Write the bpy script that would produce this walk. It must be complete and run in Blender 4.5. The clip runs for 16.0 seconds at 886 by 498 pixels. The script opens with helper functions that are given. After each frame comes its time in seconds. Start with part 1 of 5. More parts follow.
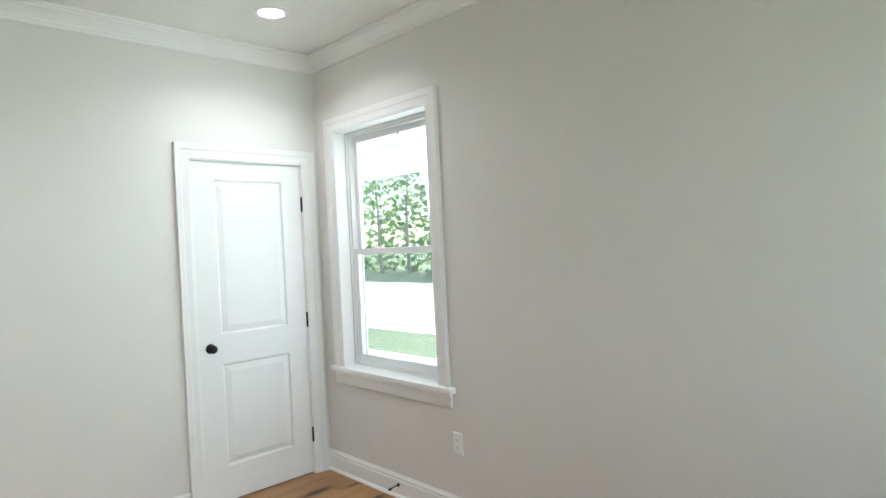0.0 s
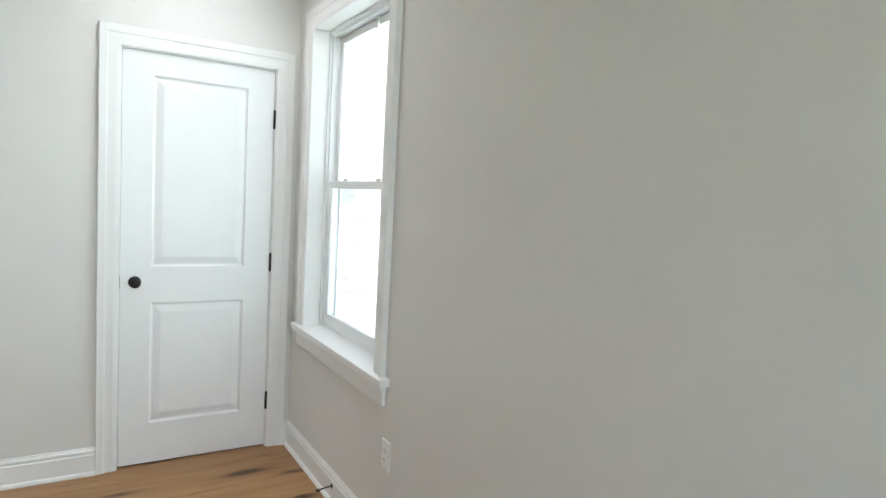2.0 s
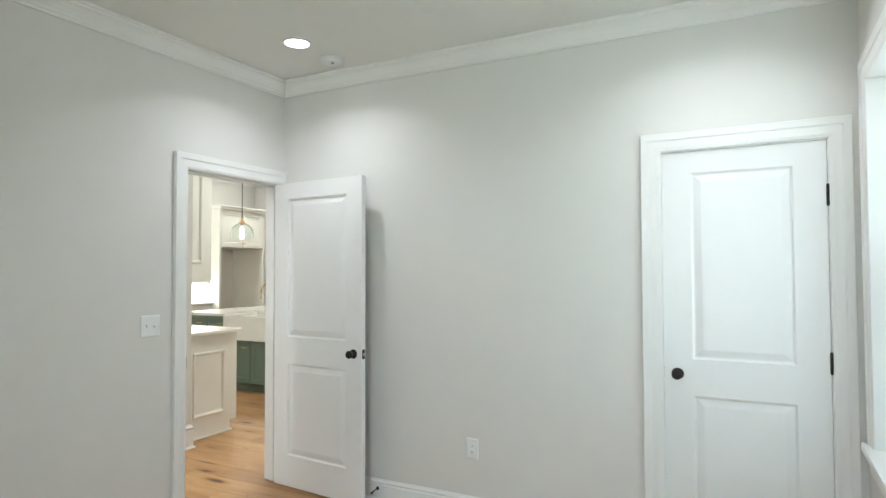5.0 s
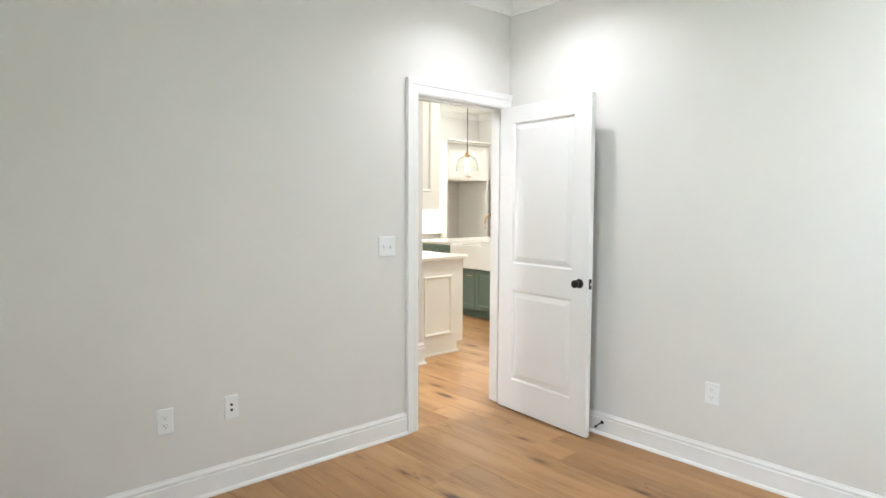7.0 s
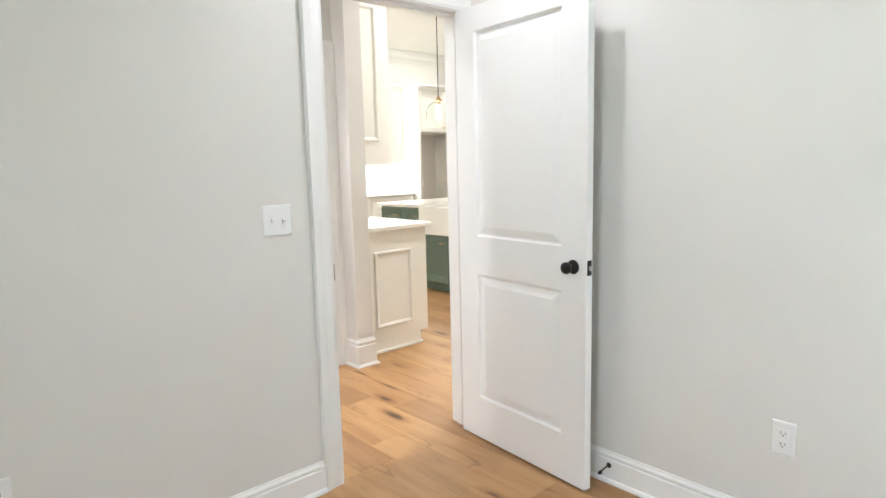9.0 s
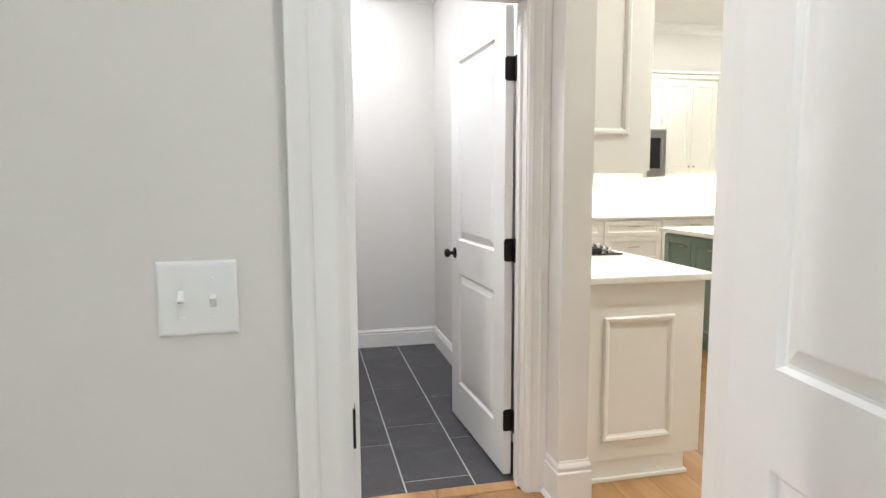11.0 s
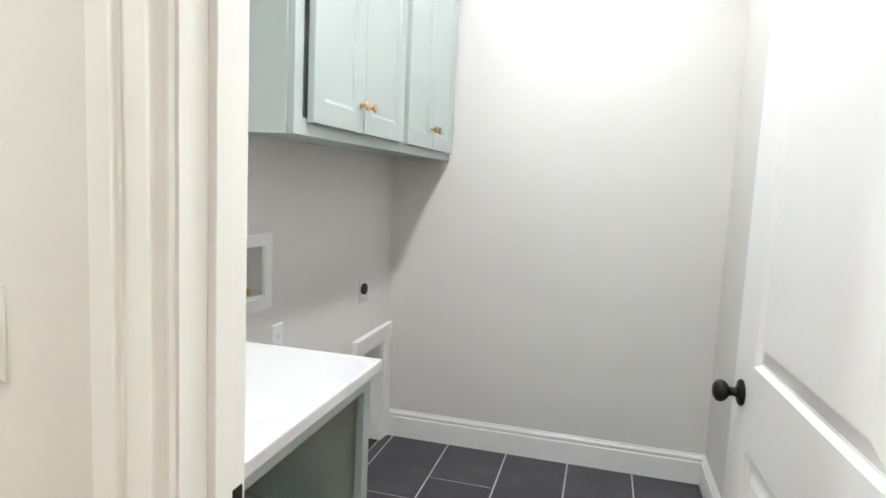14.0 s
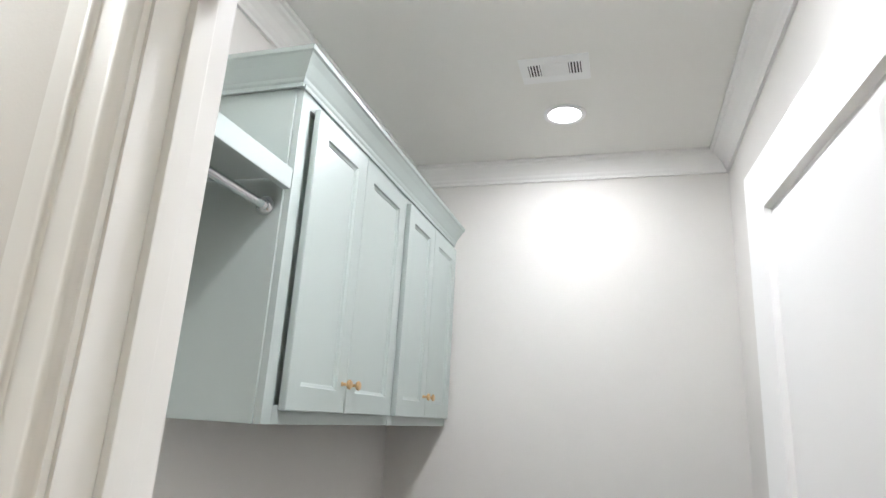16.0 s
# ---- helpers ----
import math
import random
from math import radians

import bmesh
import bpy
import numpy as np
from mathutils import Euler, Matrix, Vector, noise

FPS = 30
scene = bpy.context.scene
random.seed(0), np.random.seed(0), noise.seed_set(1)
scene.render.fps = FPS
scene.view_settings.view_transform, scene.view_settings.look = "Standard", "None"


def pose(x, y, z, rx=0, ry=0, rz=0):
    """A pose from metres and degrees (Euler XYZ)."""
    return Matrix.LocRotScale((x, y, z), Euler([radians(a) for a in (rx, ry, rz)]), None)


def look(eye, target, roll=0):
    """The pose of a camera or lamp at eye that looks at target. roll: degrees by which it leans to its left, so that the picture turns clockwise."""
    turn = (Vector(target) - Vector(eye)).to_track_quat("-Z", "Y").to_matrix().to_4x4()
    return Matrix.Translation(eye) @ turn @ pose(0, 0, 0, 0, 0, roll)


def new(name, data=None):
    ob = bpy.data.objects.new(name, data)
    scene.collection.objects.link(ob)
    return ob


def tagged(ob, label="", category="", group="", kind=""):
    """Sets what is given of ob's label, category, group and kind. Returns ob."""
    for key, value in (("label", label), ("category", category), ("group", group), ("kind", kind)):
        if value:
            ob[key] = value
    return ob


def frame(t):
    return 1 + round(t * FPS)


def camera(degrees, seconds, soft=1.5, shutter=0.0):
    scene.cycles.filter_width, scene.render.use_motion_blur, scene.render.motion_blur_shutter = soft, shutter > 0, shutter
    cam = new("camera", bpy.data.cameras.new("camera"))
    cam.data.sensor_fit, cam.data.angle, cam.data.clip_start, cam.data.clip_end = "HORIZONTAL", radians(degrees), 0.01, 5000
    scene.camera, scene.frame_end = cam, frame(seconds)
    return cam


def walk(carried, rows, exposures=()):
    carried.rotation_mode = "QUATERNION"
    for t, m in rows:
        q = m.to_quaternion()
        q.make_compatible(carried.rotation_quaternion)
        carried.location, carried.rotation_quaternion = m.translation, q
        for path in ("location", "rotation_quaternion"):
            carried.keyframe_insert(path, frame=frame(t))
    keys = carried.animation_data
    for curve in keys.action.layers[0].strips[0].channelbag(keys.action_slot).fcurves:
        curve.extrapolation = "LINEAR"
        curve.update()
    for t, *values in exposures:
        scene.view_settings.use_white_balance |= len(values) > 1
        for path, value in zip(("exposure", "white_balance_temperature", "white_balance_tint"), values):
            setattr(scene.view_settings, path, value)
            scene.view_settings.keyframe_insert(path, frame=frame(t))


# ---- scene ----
cam = camera(72.4, 16.0)
PATH = [
    (0, (1.131, -3.54, 1.488), (2.514, -2.095, 1.468), -2.8),
    (0.5, (1.44, -3.374, 1.433), (2.811, -1.92, 1.341), -4.4),
    (1, (1.786, -3.321, 1.423), (3.125, -1.838, 1.33), -2.3),
    (1.5, (2.089, -3.301, 1.414), (3.292, -1.715, 1.222), -1.9),
    (2, (2.352, -3.269, 1.402), (3.383, -1.563, 1.246), 3.1),
    (2.5, (2.606, -3.283, 1.401), (3.103, -1.352, 1.239), 3.2),
    (3, (2.784, -3.195, 1.366), (2.858, -1.205, 1.184), 2.9),
    (3.5, (2.853, -3.11, 1.372), (2.653, -1.127, 1.207), 1.3),
    (4, (2.955, -3.112, 1.402), (2.44, -1.18, 1.35), -0.3),
    (4.5, (3.011, -3.176, 1.451), (2.354, -1.288, 1.504), 1.9),
    (5, (2.971, -3.236, 1.459), (2.038, -1.468, 1.523), -0.2),
    (7.5, (2.736, -3.04, 1.373), (1.221, -1.747, 1.181), 0.3),
    (8, (2.555, -2.796, 1.363), (1.161, -1.396, 1.054), -0.3),
    (10.5, (1.298, -1.133, 1.331), (-0.527, -0.326, 1.197), -0.8),
    (11, (0.985, -0.881, 1.33), (-0.953, -0.439, 1.101), -0.3),
    (11.5, (0.684, -0.706, 1.321), (-1.268, -0.449, 0.968), 0.3),
    (12, (0.315, -0.522, 1.298), (-1.635, -0.548, 0.854), 2.6),
    (12.5, (-0.015, -0.468, 1.291), (-1.961, -0.611, 0.853), 2.1),
    (13, (-0.301, -0.435, 1.31), (-2.252, -0.63, 0.919), 1.9),
    (13.5, (-0.579, -0.388, 1.336), (-2.51, -0.845, 1.088), 3.9),
    (14, (-0.792, -0.404, 1.357), (-2.714, -0.911, 1.136), 2.7),
    (14.5, (-0.865, -0.371, 1.389), (-2.789, -0.92, 1.375), 1.4),
    (15, (-0.884, -0.357, 1.45), (-2.785, -0.925, 1.704), 3.3),
    (15.5, (-0.889, -0.357, 1.492), (-2.742, -0.917, 1.994), 3.3),
    (16, (-0.886, -0.353, 1.5), (-2.728, -0.919, 2.035), 3.4),
]
EXPOSURES = [(0.0, 2.2, 5900, 12), (1.5, 2.14, 5900, 13), (3.5, 2.07, 5850, 11), (5.2, 2.06, 5850, 9), (7.3, 2.62, 5950, 15), (8.2, 2.62, 5950, 16), (10.3, 2.35, 6000, 13), (11.0, 2.26, 6050, 14), (11.6, 2.32, 6050, 12), (12.0, 2.42, 6000, 9), (12.5, 2.62, 5950, 9), (13.5, 2.52, 6000, 10), (14.5, 2.34, 6000, 11), (15.2, 2.12, 6000, 12), (16.0, 1.95, 6000, 12)]
walk(cam, [(t, look(e, g, r)) for t, e, g, r in PATH], EXPOSURES)

# ---- world, sun and lamps ----
SUN_ELEVATION, SUN_AZIMUTH = 42, 105
world = bpy.data.worlds.new("world")
scene.world = world
world.use_nodes = True
wn = world.node_tree
sky = wn.nodes.new("ShaderNodeTexSky")
sky.sky_type = 'NISHITA'
sky.sun_disc = False
sky.sun_elevation = radians(SUN_ELEVATION)
sky.sun_rotation = radians(SUN_AZIMUTH)
wn.links.new(sky.outputs[0], wn.nodes["Background"].inputs[0])
wn.nodes["Background"].inputs[1].default_value = 0.15


def lamp(name, kind, m, energy, colour, **more):
    data = bpy.data.lights.new(name, kind)
    data.energy, data.color = energy, colour
    for key, value in more.items():
        if key == "size":
            data.size = value
        if key == "size_y":
            data.shape, data.size_y = 'RECTANGLE', value
        if key == "disk":
            data.shape, data.size = 'DISK', value
        if key == "angle":
            data.angle = radians(value)
        if key == "spread":
            data.spread = radians(value)
        if key == "radius":
            data.shadow_soft_size = value
    ob = new(name, data)
    ob.matrix_basis = m
    return ob


lamp("sun", 'SUN', pose(0, 0, 20, 90 - SUN_ELEVATION, 0, 180 - SUN_AZIMUTH), 5.0, (1, 0.96, 0.9), angle=0.5)

WALL_X, BACK_Y, CEIL, KCEIL = 3.37, -4.6, 2.765, 3.12
BED_LIGHTS = [(0.616, -0.57), (2.76, -0.6)]
# the second spot is unseen, added to even out the laundry's brightness
LAUNDRY_LIGHTS = [(-3.235, -0.572), (-1.94, -0.572)]
# unseen fitting, placed by eye to brighten the hall
HALL_ADDED_LIGHT = (-0.72, -2.0)
# the third and fourth are unseen; the fourth brightens the base cabinet's end
KITCHEN_LIGHTS = [(-4.57, 4.37), (-4.57, 2.86), (-4.57, 1.35), (-0.62, 1.6)]
BED_W, HALL_W, KITCHEN_W = 1.5, 6.2, 3.2
WARM = (0.98, 0.97, 0.84)
for lx, ly in BED_LIGHTS:
    lamp("downlight_lamp", 'AREA', pose(lx, ly, CEIL - 0.012), BED_W, (1, 0.97, 0.94), disk=0.13, spread=138)
for (lx, ly), watts in zip(LAUNDRY_LIGHTS, (2.3, 4.9)):
    lamp("downlight_lamp", 'AREA', pose(lx, ly, CEIL - 0.012), watts, (1, 0.98, 0.96), disk=0.13)
lamp("downlight_lamp", 'AREA', pose(*HALL_ADDED_LIGHT, CEIL - 0.012), HALL_W, (0.98, 0.97, 0.905), disk=0.13)
for lx, ly in KITCHEN_LIGHTS[:3]:
    lamp("downlight_lamp", 'AREA', pose(lx, ly, KCEIL - 0.012), KITCHEN_W, WARM, disk=0.13)
# added lamp that lights the cream end panels towards the hall
lamp("downlight_lamp", 'AREA', pose(*KITCHEN_LIGHTS[3], KCEIL - 0.012), 9.5, WARM, disk=0.13)
# light strips under the wall cabinets of the kitchen
lamp("cabinet_strip_lamp", 'AREA', pose(-5.45, 3.0, 1.33), 5.2, WARM, size=0.08, size_y=1.7)
lamp("cabinet_strip_lamp", 'AREA', pose(-2.1, 0.3, 1.335), 2.1, WARM, size=1.4, size_y=0.06)
# added lamps stand in for sky and lawn bounce through the unseen rear window
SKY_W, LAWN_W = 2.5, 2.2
lamp("window_daylight", 'AREA', pose(2.5, BACK_Y - 0.2, 1.7, 72, 0, 12), SKY_W, (0.88, 0.93, 1.0), size=1.1, size_y=1.0, spread=105)
# green tint and upward tilt put the lawn's bounce into this lamp
lamp("lawn_bounce_stand_in", 'AREA', pose(2.5, BACK_Y - 0.2, 1.1, 113, 0, 12), LAWN_W, (0.88, 1.0, 0.74), size=1.1, size_y=0.7, spread=115)
# added lamp outside the side window, standing in for porch and lawn daylight
lamp("side_daylight_stand_in", 'AREA', look((WALL_X + 0.32, -0.86, 1.45), (1.9, 0.25, 1.25)), 1.8, (0.80, 1.0, 0.96), size=0.5, size_y=1.4)


# ---- materials ----
def shader(name, colour, rough=0.5, metal=0.0, spec=0.5):
    m = bpy.data.materials.new(name)
    m.use_nodes = True
    b = m.node_tree.nodes["Principled BSDF"]
    b.inputs["Base Color"].default_value = (*colour, 1)
    b.inputs["Roughness"].default_value = rough
    b.inputs["Metallic"].default_value = metal
    b.inputs["Specular IOR Level"].default_value = spec
    return m, m.node_tree, b


def noise_node(nt, scale, detail=3, rough=0.5, vec=None):
    n = nt.nodes.new("ShaderNodeTexNoise")
    n.inputs["Scale"].default_value = scale
    n.inputs["Detail"].default_value = detail
    n.inputs["Roughness"].default_value = rough
    if vec is not None:
        nt.links.new(vec, n.inputs["Vector"])
    return n


def ramp(nt, src, stops):
    r = nt.nodes.new("ShaderNodeValToRGB")
    e = r.color_ramp.elements
    while len(e) < len(stops):
        e.new(0.5)
    for el, (p, c) in zip(e, stops):
        el.position, el.color = p, (*c, 1)
    nt.links.new(src, r.inputs[0])
    return r.outputs[0]


def mix(nt, fac, a, b, mode='MIX'):
    n = nt.nodes.new("ShaderNodeMix")
    n.data_type, n.blend_type = 'RGBA', mode
    for sock, v in ((n.inputs[0], fac), (n.inputs[6], a), (n.inputs[7], b)):
        if hasattr(v, "links"):
            nt.links.new(v, sock)
        else:
            sock.default_value = v if not isinstance(v, tuple) else (*v, 1)
    return n.outputs[2]


def bump(nt, b, height, strength, distance):
    n = nt.nodes.new("ShaderNodeBump")
    n.inputs["Strength"].default_value = strength
    n.inputs["Distance"].default_value = distance
    nt.links.new(height, n.inputs["Height"])
    nt.links.new(n.outputs[0], b.inputs["Normal"])


def coords(nt, kind="Object"):
    return nt.nodes.new("ShaderNodeTexCoord").outputs[kind]


def world_coords(nt):
    return nt.nodes.new("ShaderNodeNewGeometry").outputs["Position"]


def scaled(nt, vec, s):
    n = nt.nodes.new("ShaderNodeMapping")
    n.inputs["Scale"].default_value = s
    nt.links.new(vec, n.inputs["Vector"])
    return n.outputs[0]


def paint(name, colour, rough, grain=180.0, strength=0.06, var=0.03, spec=0.4):
    """Rolled or brushed paint: a faint blotch, a fine stipple."""
    m, nt, b = shader(name, colour, rough, 0, spec)
    p = world_coords(nt)
    blotch = noise_node(nt, 1.7, 4, 0.6, p)
    dark = tuple(c * (1 - var) for c in colour)
    lite = tuple(min(1, c * (1 + var)) for c in colour)
    nt.links.new(ramp(nt, blotch.outputs[0], [(0.3, dark), (0.7, lite)]), b.inputs["Base Color"])
    fine = noise_node(nt, grain, 2, 0.5, p)
    bump(nt, b, fine.outputs[0], strength, 0.002)
    smudge = noise_node(nt, 6, 3, 0.5, p)
    mr = nt.nodes.new("ShaderNodeMapRange")
    mr.inputs[3].default_value, mr.inputs[4].default_value = rough - 0.06, min(1, rough + 0.06)
    nt.links.new(smudge.outputs[0], mr.inputs[0])
    nt.links.new(mr.outputs[0], b.inputs["Roughness"])
    return m


WALL = paint("wall_paint", (0.70, 0.68, 0.645), 0.62, 230, 0.10, 0.02)
CEILING = paint("ceiling_paint", (0.76, 0.75, 0.71), 0.8, 160, 0.12, 0.02)
TRIM = paint("trim_paint", (0.80, 0.79, 0.765), 0.44, 60, 0.008, 0.015)
DOOR = paint("door_paint", (0.80, 0.795, 0.78), 0.36, 70, 0.04, 0.015)
SAGE = paint("sage_paint", (0.43, 0.485, 0.46), 0.36, 80, 0.03, 0.02)
SAGE_DARK = paint("green_paint", (0.16, 0.22, 0.18), 0.38, 80, 0.03, 0.04)
CREAM = paint("cream_paint", (0.83, 0.815, 0.755), 0.36, 80, 0.03, 0.02)
SIDING = paint("siding_paint", (0.78, 0.80, 0.80), 0.6, 90, 0.05, 0.03)
PLASTIC = shader("white_plastic", (0.80, 0.80, 0.79), 0.28)[0]
SLOT = shader("slot_black", (0.02, 0.02, 0.02), 0.6)[0]
# dark grey for the shade behind louvres and for the detector's button
GRILLE = shader("grille_shadow", (0.06, 0.06, 0.06), 0.8)[0]
PORCELAIN = shader("porcelain", (0.82, 0.80, 0.75), 0.12)[0]
BLUE = shader("blue_plastic", (0.01, 0.05, 0.30), 0.35)[0]
RUBBER = shader("black_rubber", (0.015, 0.015, 0.016), 0.55)[0]


def metal(name, colour, rough, metallic=1.0):
    m, nt, b = shader(name, colour, rough, metallic)
    n = noise_node(nt, 40, 3, 0.6, coords(nt))
    mr = nt.nodes.new("ShaderNodeMapRange")
    mr.inputs[3].default_value, mr.inputs[4].default_value = rough * 0.75, rough * 1.3
    nt.links.new(n.outputs[0], mr.inputs[0])
    nt.links.new(mr.outputs[0], b.inputs["Roughness"])
    return m


BRONZE = metal("oil_rubbed_bronze", (0.022, 0.019, 0.018), 0.36, 0.6)
BRASS = metal("brushed_brass", (0.62, 0.42, 0.22), 0.3)
CHROME = metal("chrome", (0.75, 0.76, 0.77), 0.14)
STEEL = metal("stainless_steel", (0.42, 0.41, 0.40), 0.32)


def make_glass(name, tint=(0.97, 1.0, 0.99)):
    m, nt, b = shader(name, tint, 0.0)
    b.inputs["Transmission Weight"].default_value = 1.0
    b.inputs["IOR"].default_value = 1.45
    return m


GLASS = make_glass("glass")


def make_screen():
    """Fine grey insect mesh, mostly open."""
    m, nt, b = shader("insect_mesh", (0.20, 0.24, 0.25), 0.7)
    clear = nt.nodes.new("ShaderNodeBsdfTransparent")
    both = nt.nodes.new("ShaderNodeMixShader")
    both.inputs[0].default_value = 0.24
    nt.links.new(clear.outputs[0], both.inputs[1])
    nt.links.new(b.outputs[0], both.inputs[2])
    nt.links.new(both.outputs[0], nt.nodes["Material Output"].inputs[0])
    return m


MESH = make_screen()
BLACK_GLASS = shader("black_glass", (0.01, 0.01, 0.012), 0.06)[0]


def glow(name, colour, strength):
    m = bpy.data.materials.new(name)
    m.use_nodes = True
    nt = m.node_tree
    b = nt.nodes["Principled BSDF"]
    b.inputs["Base Color"].default_value = (0.9, 0.9, 0.9, 1)
    b.inputs["Emission Color"].default_value = (*colour, 1)
    b.inputs["Emission Strength"].default_value = strength
    return m


LENS = glow("downlight_lens", (1, 0.97, 0.93), 5.0)
LENS_WARM = glow("downlight_lens_warm", (1, 0.9, 0.75), 5.0)
BULB = glow("bulb_glow", (1, 0.82, 0.55), 10.0)


def make_oak():
    m, nt, b = shader("oak_plank", (0.4, 0.22, 0.11), 0.5)
    info = nt.nodes.new("ShaderNodeObjectInfo")
    p = coords(nt)
    off = nt.nodes.new("ShaderNodeVectorMath")
    off.operation = 'MULTIPLY_ADD'
    off.inputs[1].default_value = (1, 1, 1)
    nt.links.new(p, off.inputs[0])
    spread = nt.nodes.new("ShaderNodeVectorMath")
    spread.operation = 'SCALE'
    spread.inputs[0].default_value = (37.0, 91.0, 13.0)
    nt.links.new(info.outputs["Random"], spread.inputs["Scale"])
    nt.links.new(spread.outputs[0], off.inputs[2])
    v = off.outputs[0]
    grain = noise_node(nt, 1, 6, 0.62, scaled(nt, v, (1.2, 13, 10)))
    grain.inputs["Distortion"].default_value = 0.9
    fine = noise_node(nt, 1, 3, 0.5, scaled(nt, v, (14, 260, 40)))
    base = ramp(nt, grain.outputs[0], [(0.22, (0.33, 0.17, 0.062)), (0.45, (0.415, 0.232, 0.096)), (0.62, (0.46, 0.27, 0.12)), (0.82, (0.53, 0.335, 0.165))])
    tone = ramp(nt, info.outputs["Random"], [(0.0, (0.74, 0.70, 0.68)), (0.35, (0.93, 0.91, 0.89)), (0.7, (1.02, 1.02, 1.0)), (1.0, (1.12, 1.14, 1.16))])
    col = mix(nt, 1.0, base, tone, 'MULTIPLY')
    pores = ramp(nt, fine.outputs[0], [(0.30, (0.72, 0.66, 0.62)), (0.42, (1, 1, 1))])
    col = mix(nt, 0.25, col, pores, 'MULTIPLY')
    # knots and the dark checks that run out of them
    vor = nt.nodes.new("ShaderNodeTexVoronoi")
    vor.voronoi_dimensions = '2D'
    vor.inputs["Scale"].default_value = 1
    nt.links.new(scaled(nt, v, (1.35, 5.0, 1)), vor.inputs["Vector"])
    wob = noise_node(nt, 1, 4, 0.6, scaled(nt, v, (9, 40, 5)))
    add = nt.nodes.new("ShaderNodeMath")
    add.operation = 'MULTIPLY_ADD'
    add.inputs[1].default_value = 0.16
    nt.links.new(wob.outputs[0], add.inputs[0])
    nt.links.new(vor.outputs["Distance"], add.inputs[2])
    rare = nt.nodes.new("ShaderNodeMath")
    rare.operation = 'MULTIPLY_ADD'
    rare.inputs[1].default_value = 0.22
    sep = nt.nodes.new("ShaderNodeSeparateColor")
    nt.links.new(vor.outputs["Color"], sep.inputs[0])
    nt.links.new(sep.outputs[0], rare.inputs[0])
    nt.links.new(add.outputs[0], rare.inputs[2])
    knot = ramp(nt, rare.outputs[0], [(0.155, (0.10, 0.07, 0.05)), (0.185, (0.30, 0.22, 0.17)), (0.225, (0.68, 0.60, 0.54)), (0.32, (1, 1, 1))])
    col = mix(nt, 0.9, col, knot, 'MULTIPLY')
    crack = noise_node(nt, 1, 2, 0.4, scaled(nt, v, (1.3, 9, 3)))
    crack.inputs["Distortion"].default_value = 1.2
    line = ramp(nt, crack.outputs[0], [(0.662, (1, 1, 1)), (0.676, (0.32, 0.25, 0.2)), (0.688, (1, 1, 1))])
    col = mix(nt, 0.5, col, line, 'MULTIPLY')
    cloud = noise_node(nt, 1, 3, 0.5, scaled(nt, v, (2.2, 5, 3)))
    col = mix(nt, 0.8, col, ramp(nt, cloud.outputs[0], [(0.3, (0.80, 0.76, 0.70)), (0.5, (1, 1, 1)), (0.72, (1.06, 1.05, 1.02))]), 'MULTIPLY')
    nt.links.new(col, b.inputs["Base Color"])
    bump(nt, b, fine.outputs[0], 0.12, 0.001)
    return m


OAK = make_oak()
SUBFLOOR = shader("floor_gap", (0.05, 0.03, 0.02), 0.9)[0]


def make_tile():
    m, nt, b = shader("slate_tile", (0.05, 0.05, 0.055), 0.5)
    info = nt.nodes.new("ShaderNodeObjectInfo")
    p = world_coords(nt)
    cloud = noise_node(nt, 5, 6, 0.65, p)
    cloud.inputs["Distortion"].default_value = 0.8
    col = ramp(nt, cloud.outputs[0], [(0.25, (0.040, 0.040, 0.045)), (0.55, (0.060, 0.058, 0.062)), (0.78, (0.092, 0.088, 0.092))])
    tone = ramp(nt, info.outputs["Random"], [(0, (0.86, 0.86, 0.87)), (1, (1.13, 1.12, 1.12))])
    col = mix(nt, 1.0, col, tone, 'MULTIPLY')
    scuff = noise_node(nt, 1, 4, 0.7, scaled(nt, p, (3, 14, 3)))
    col = mix(nt, ramp(nt, scuff.outputs[0], [(0.66, (0, 0, 0)), (0.8, (0.25, 0.25, 0.25))]), col, (0.2, 0.195, 0.19))
    nt.links.new(col, b.inputs["Base Color"])
    fine = noise_node(nt, 60, 5, 0.6, p)
    bump(nt, b, fine.outputs[0], 0.2, 0.002)
    return m


TILE = make_tile()
GROUT = paint("grout", (0.55, 0.54, 0.52), 0.9, 300, 0.3, 0.1)


def make_marble(name, base, vein):
    m, nt, b = shader(name, base, 0.16)
    p = world_coords(nt)
    n = noise_node(nt, 3.0, 8, 0.6, p)
    n.inputs["Distortion"].default_value = 1.6
    col = ramp(nt, n.outputs[0], [(0.36, base), (0.46, tuple(c * 0.96 for c in base)), (0.5, vein), (0.54, tuple(c * 0.97 for c in base)), (0.66, base)])
    patch = noise_node(nt, 1.4, 3, 0.5, p)
    col = mix(nt, ramp(nt, patch.outputs[0], [(0.4, (0, 0, 0)), (0.65, (0.8, 0.8, 0.8))]), base, col)
    nt.links.new(col, b.inputs["Base Color"])
    return m


MARBLE = make_marble("marble_top", (0.72, 0.72, 0.715), (0.47, 0.48, 0.49))
QUARTZ = make_marble("quartz_top", (0.80, 0.77, 0.71), (0.74, 0.71, 0.65))


def make_ground(name, a, c, scale, rough=0.95):
    m, nt, b = shader(name, a, rough)
    n = noise_node(nt, scale, 6, 0.7, world_coords(nt))
    nt.links.new(ramp(nt, n.outputs[0], [(0.3, a), (0.7, c)]), b.inputs["Base Color"])
    bump(nt, b, n.outputs[0], 0.5, 0.03)
    return m


GRASS = make_ground("lawn", (0.09, 0.13, 0.05), (0.17, 0.22, 0.10), 9)
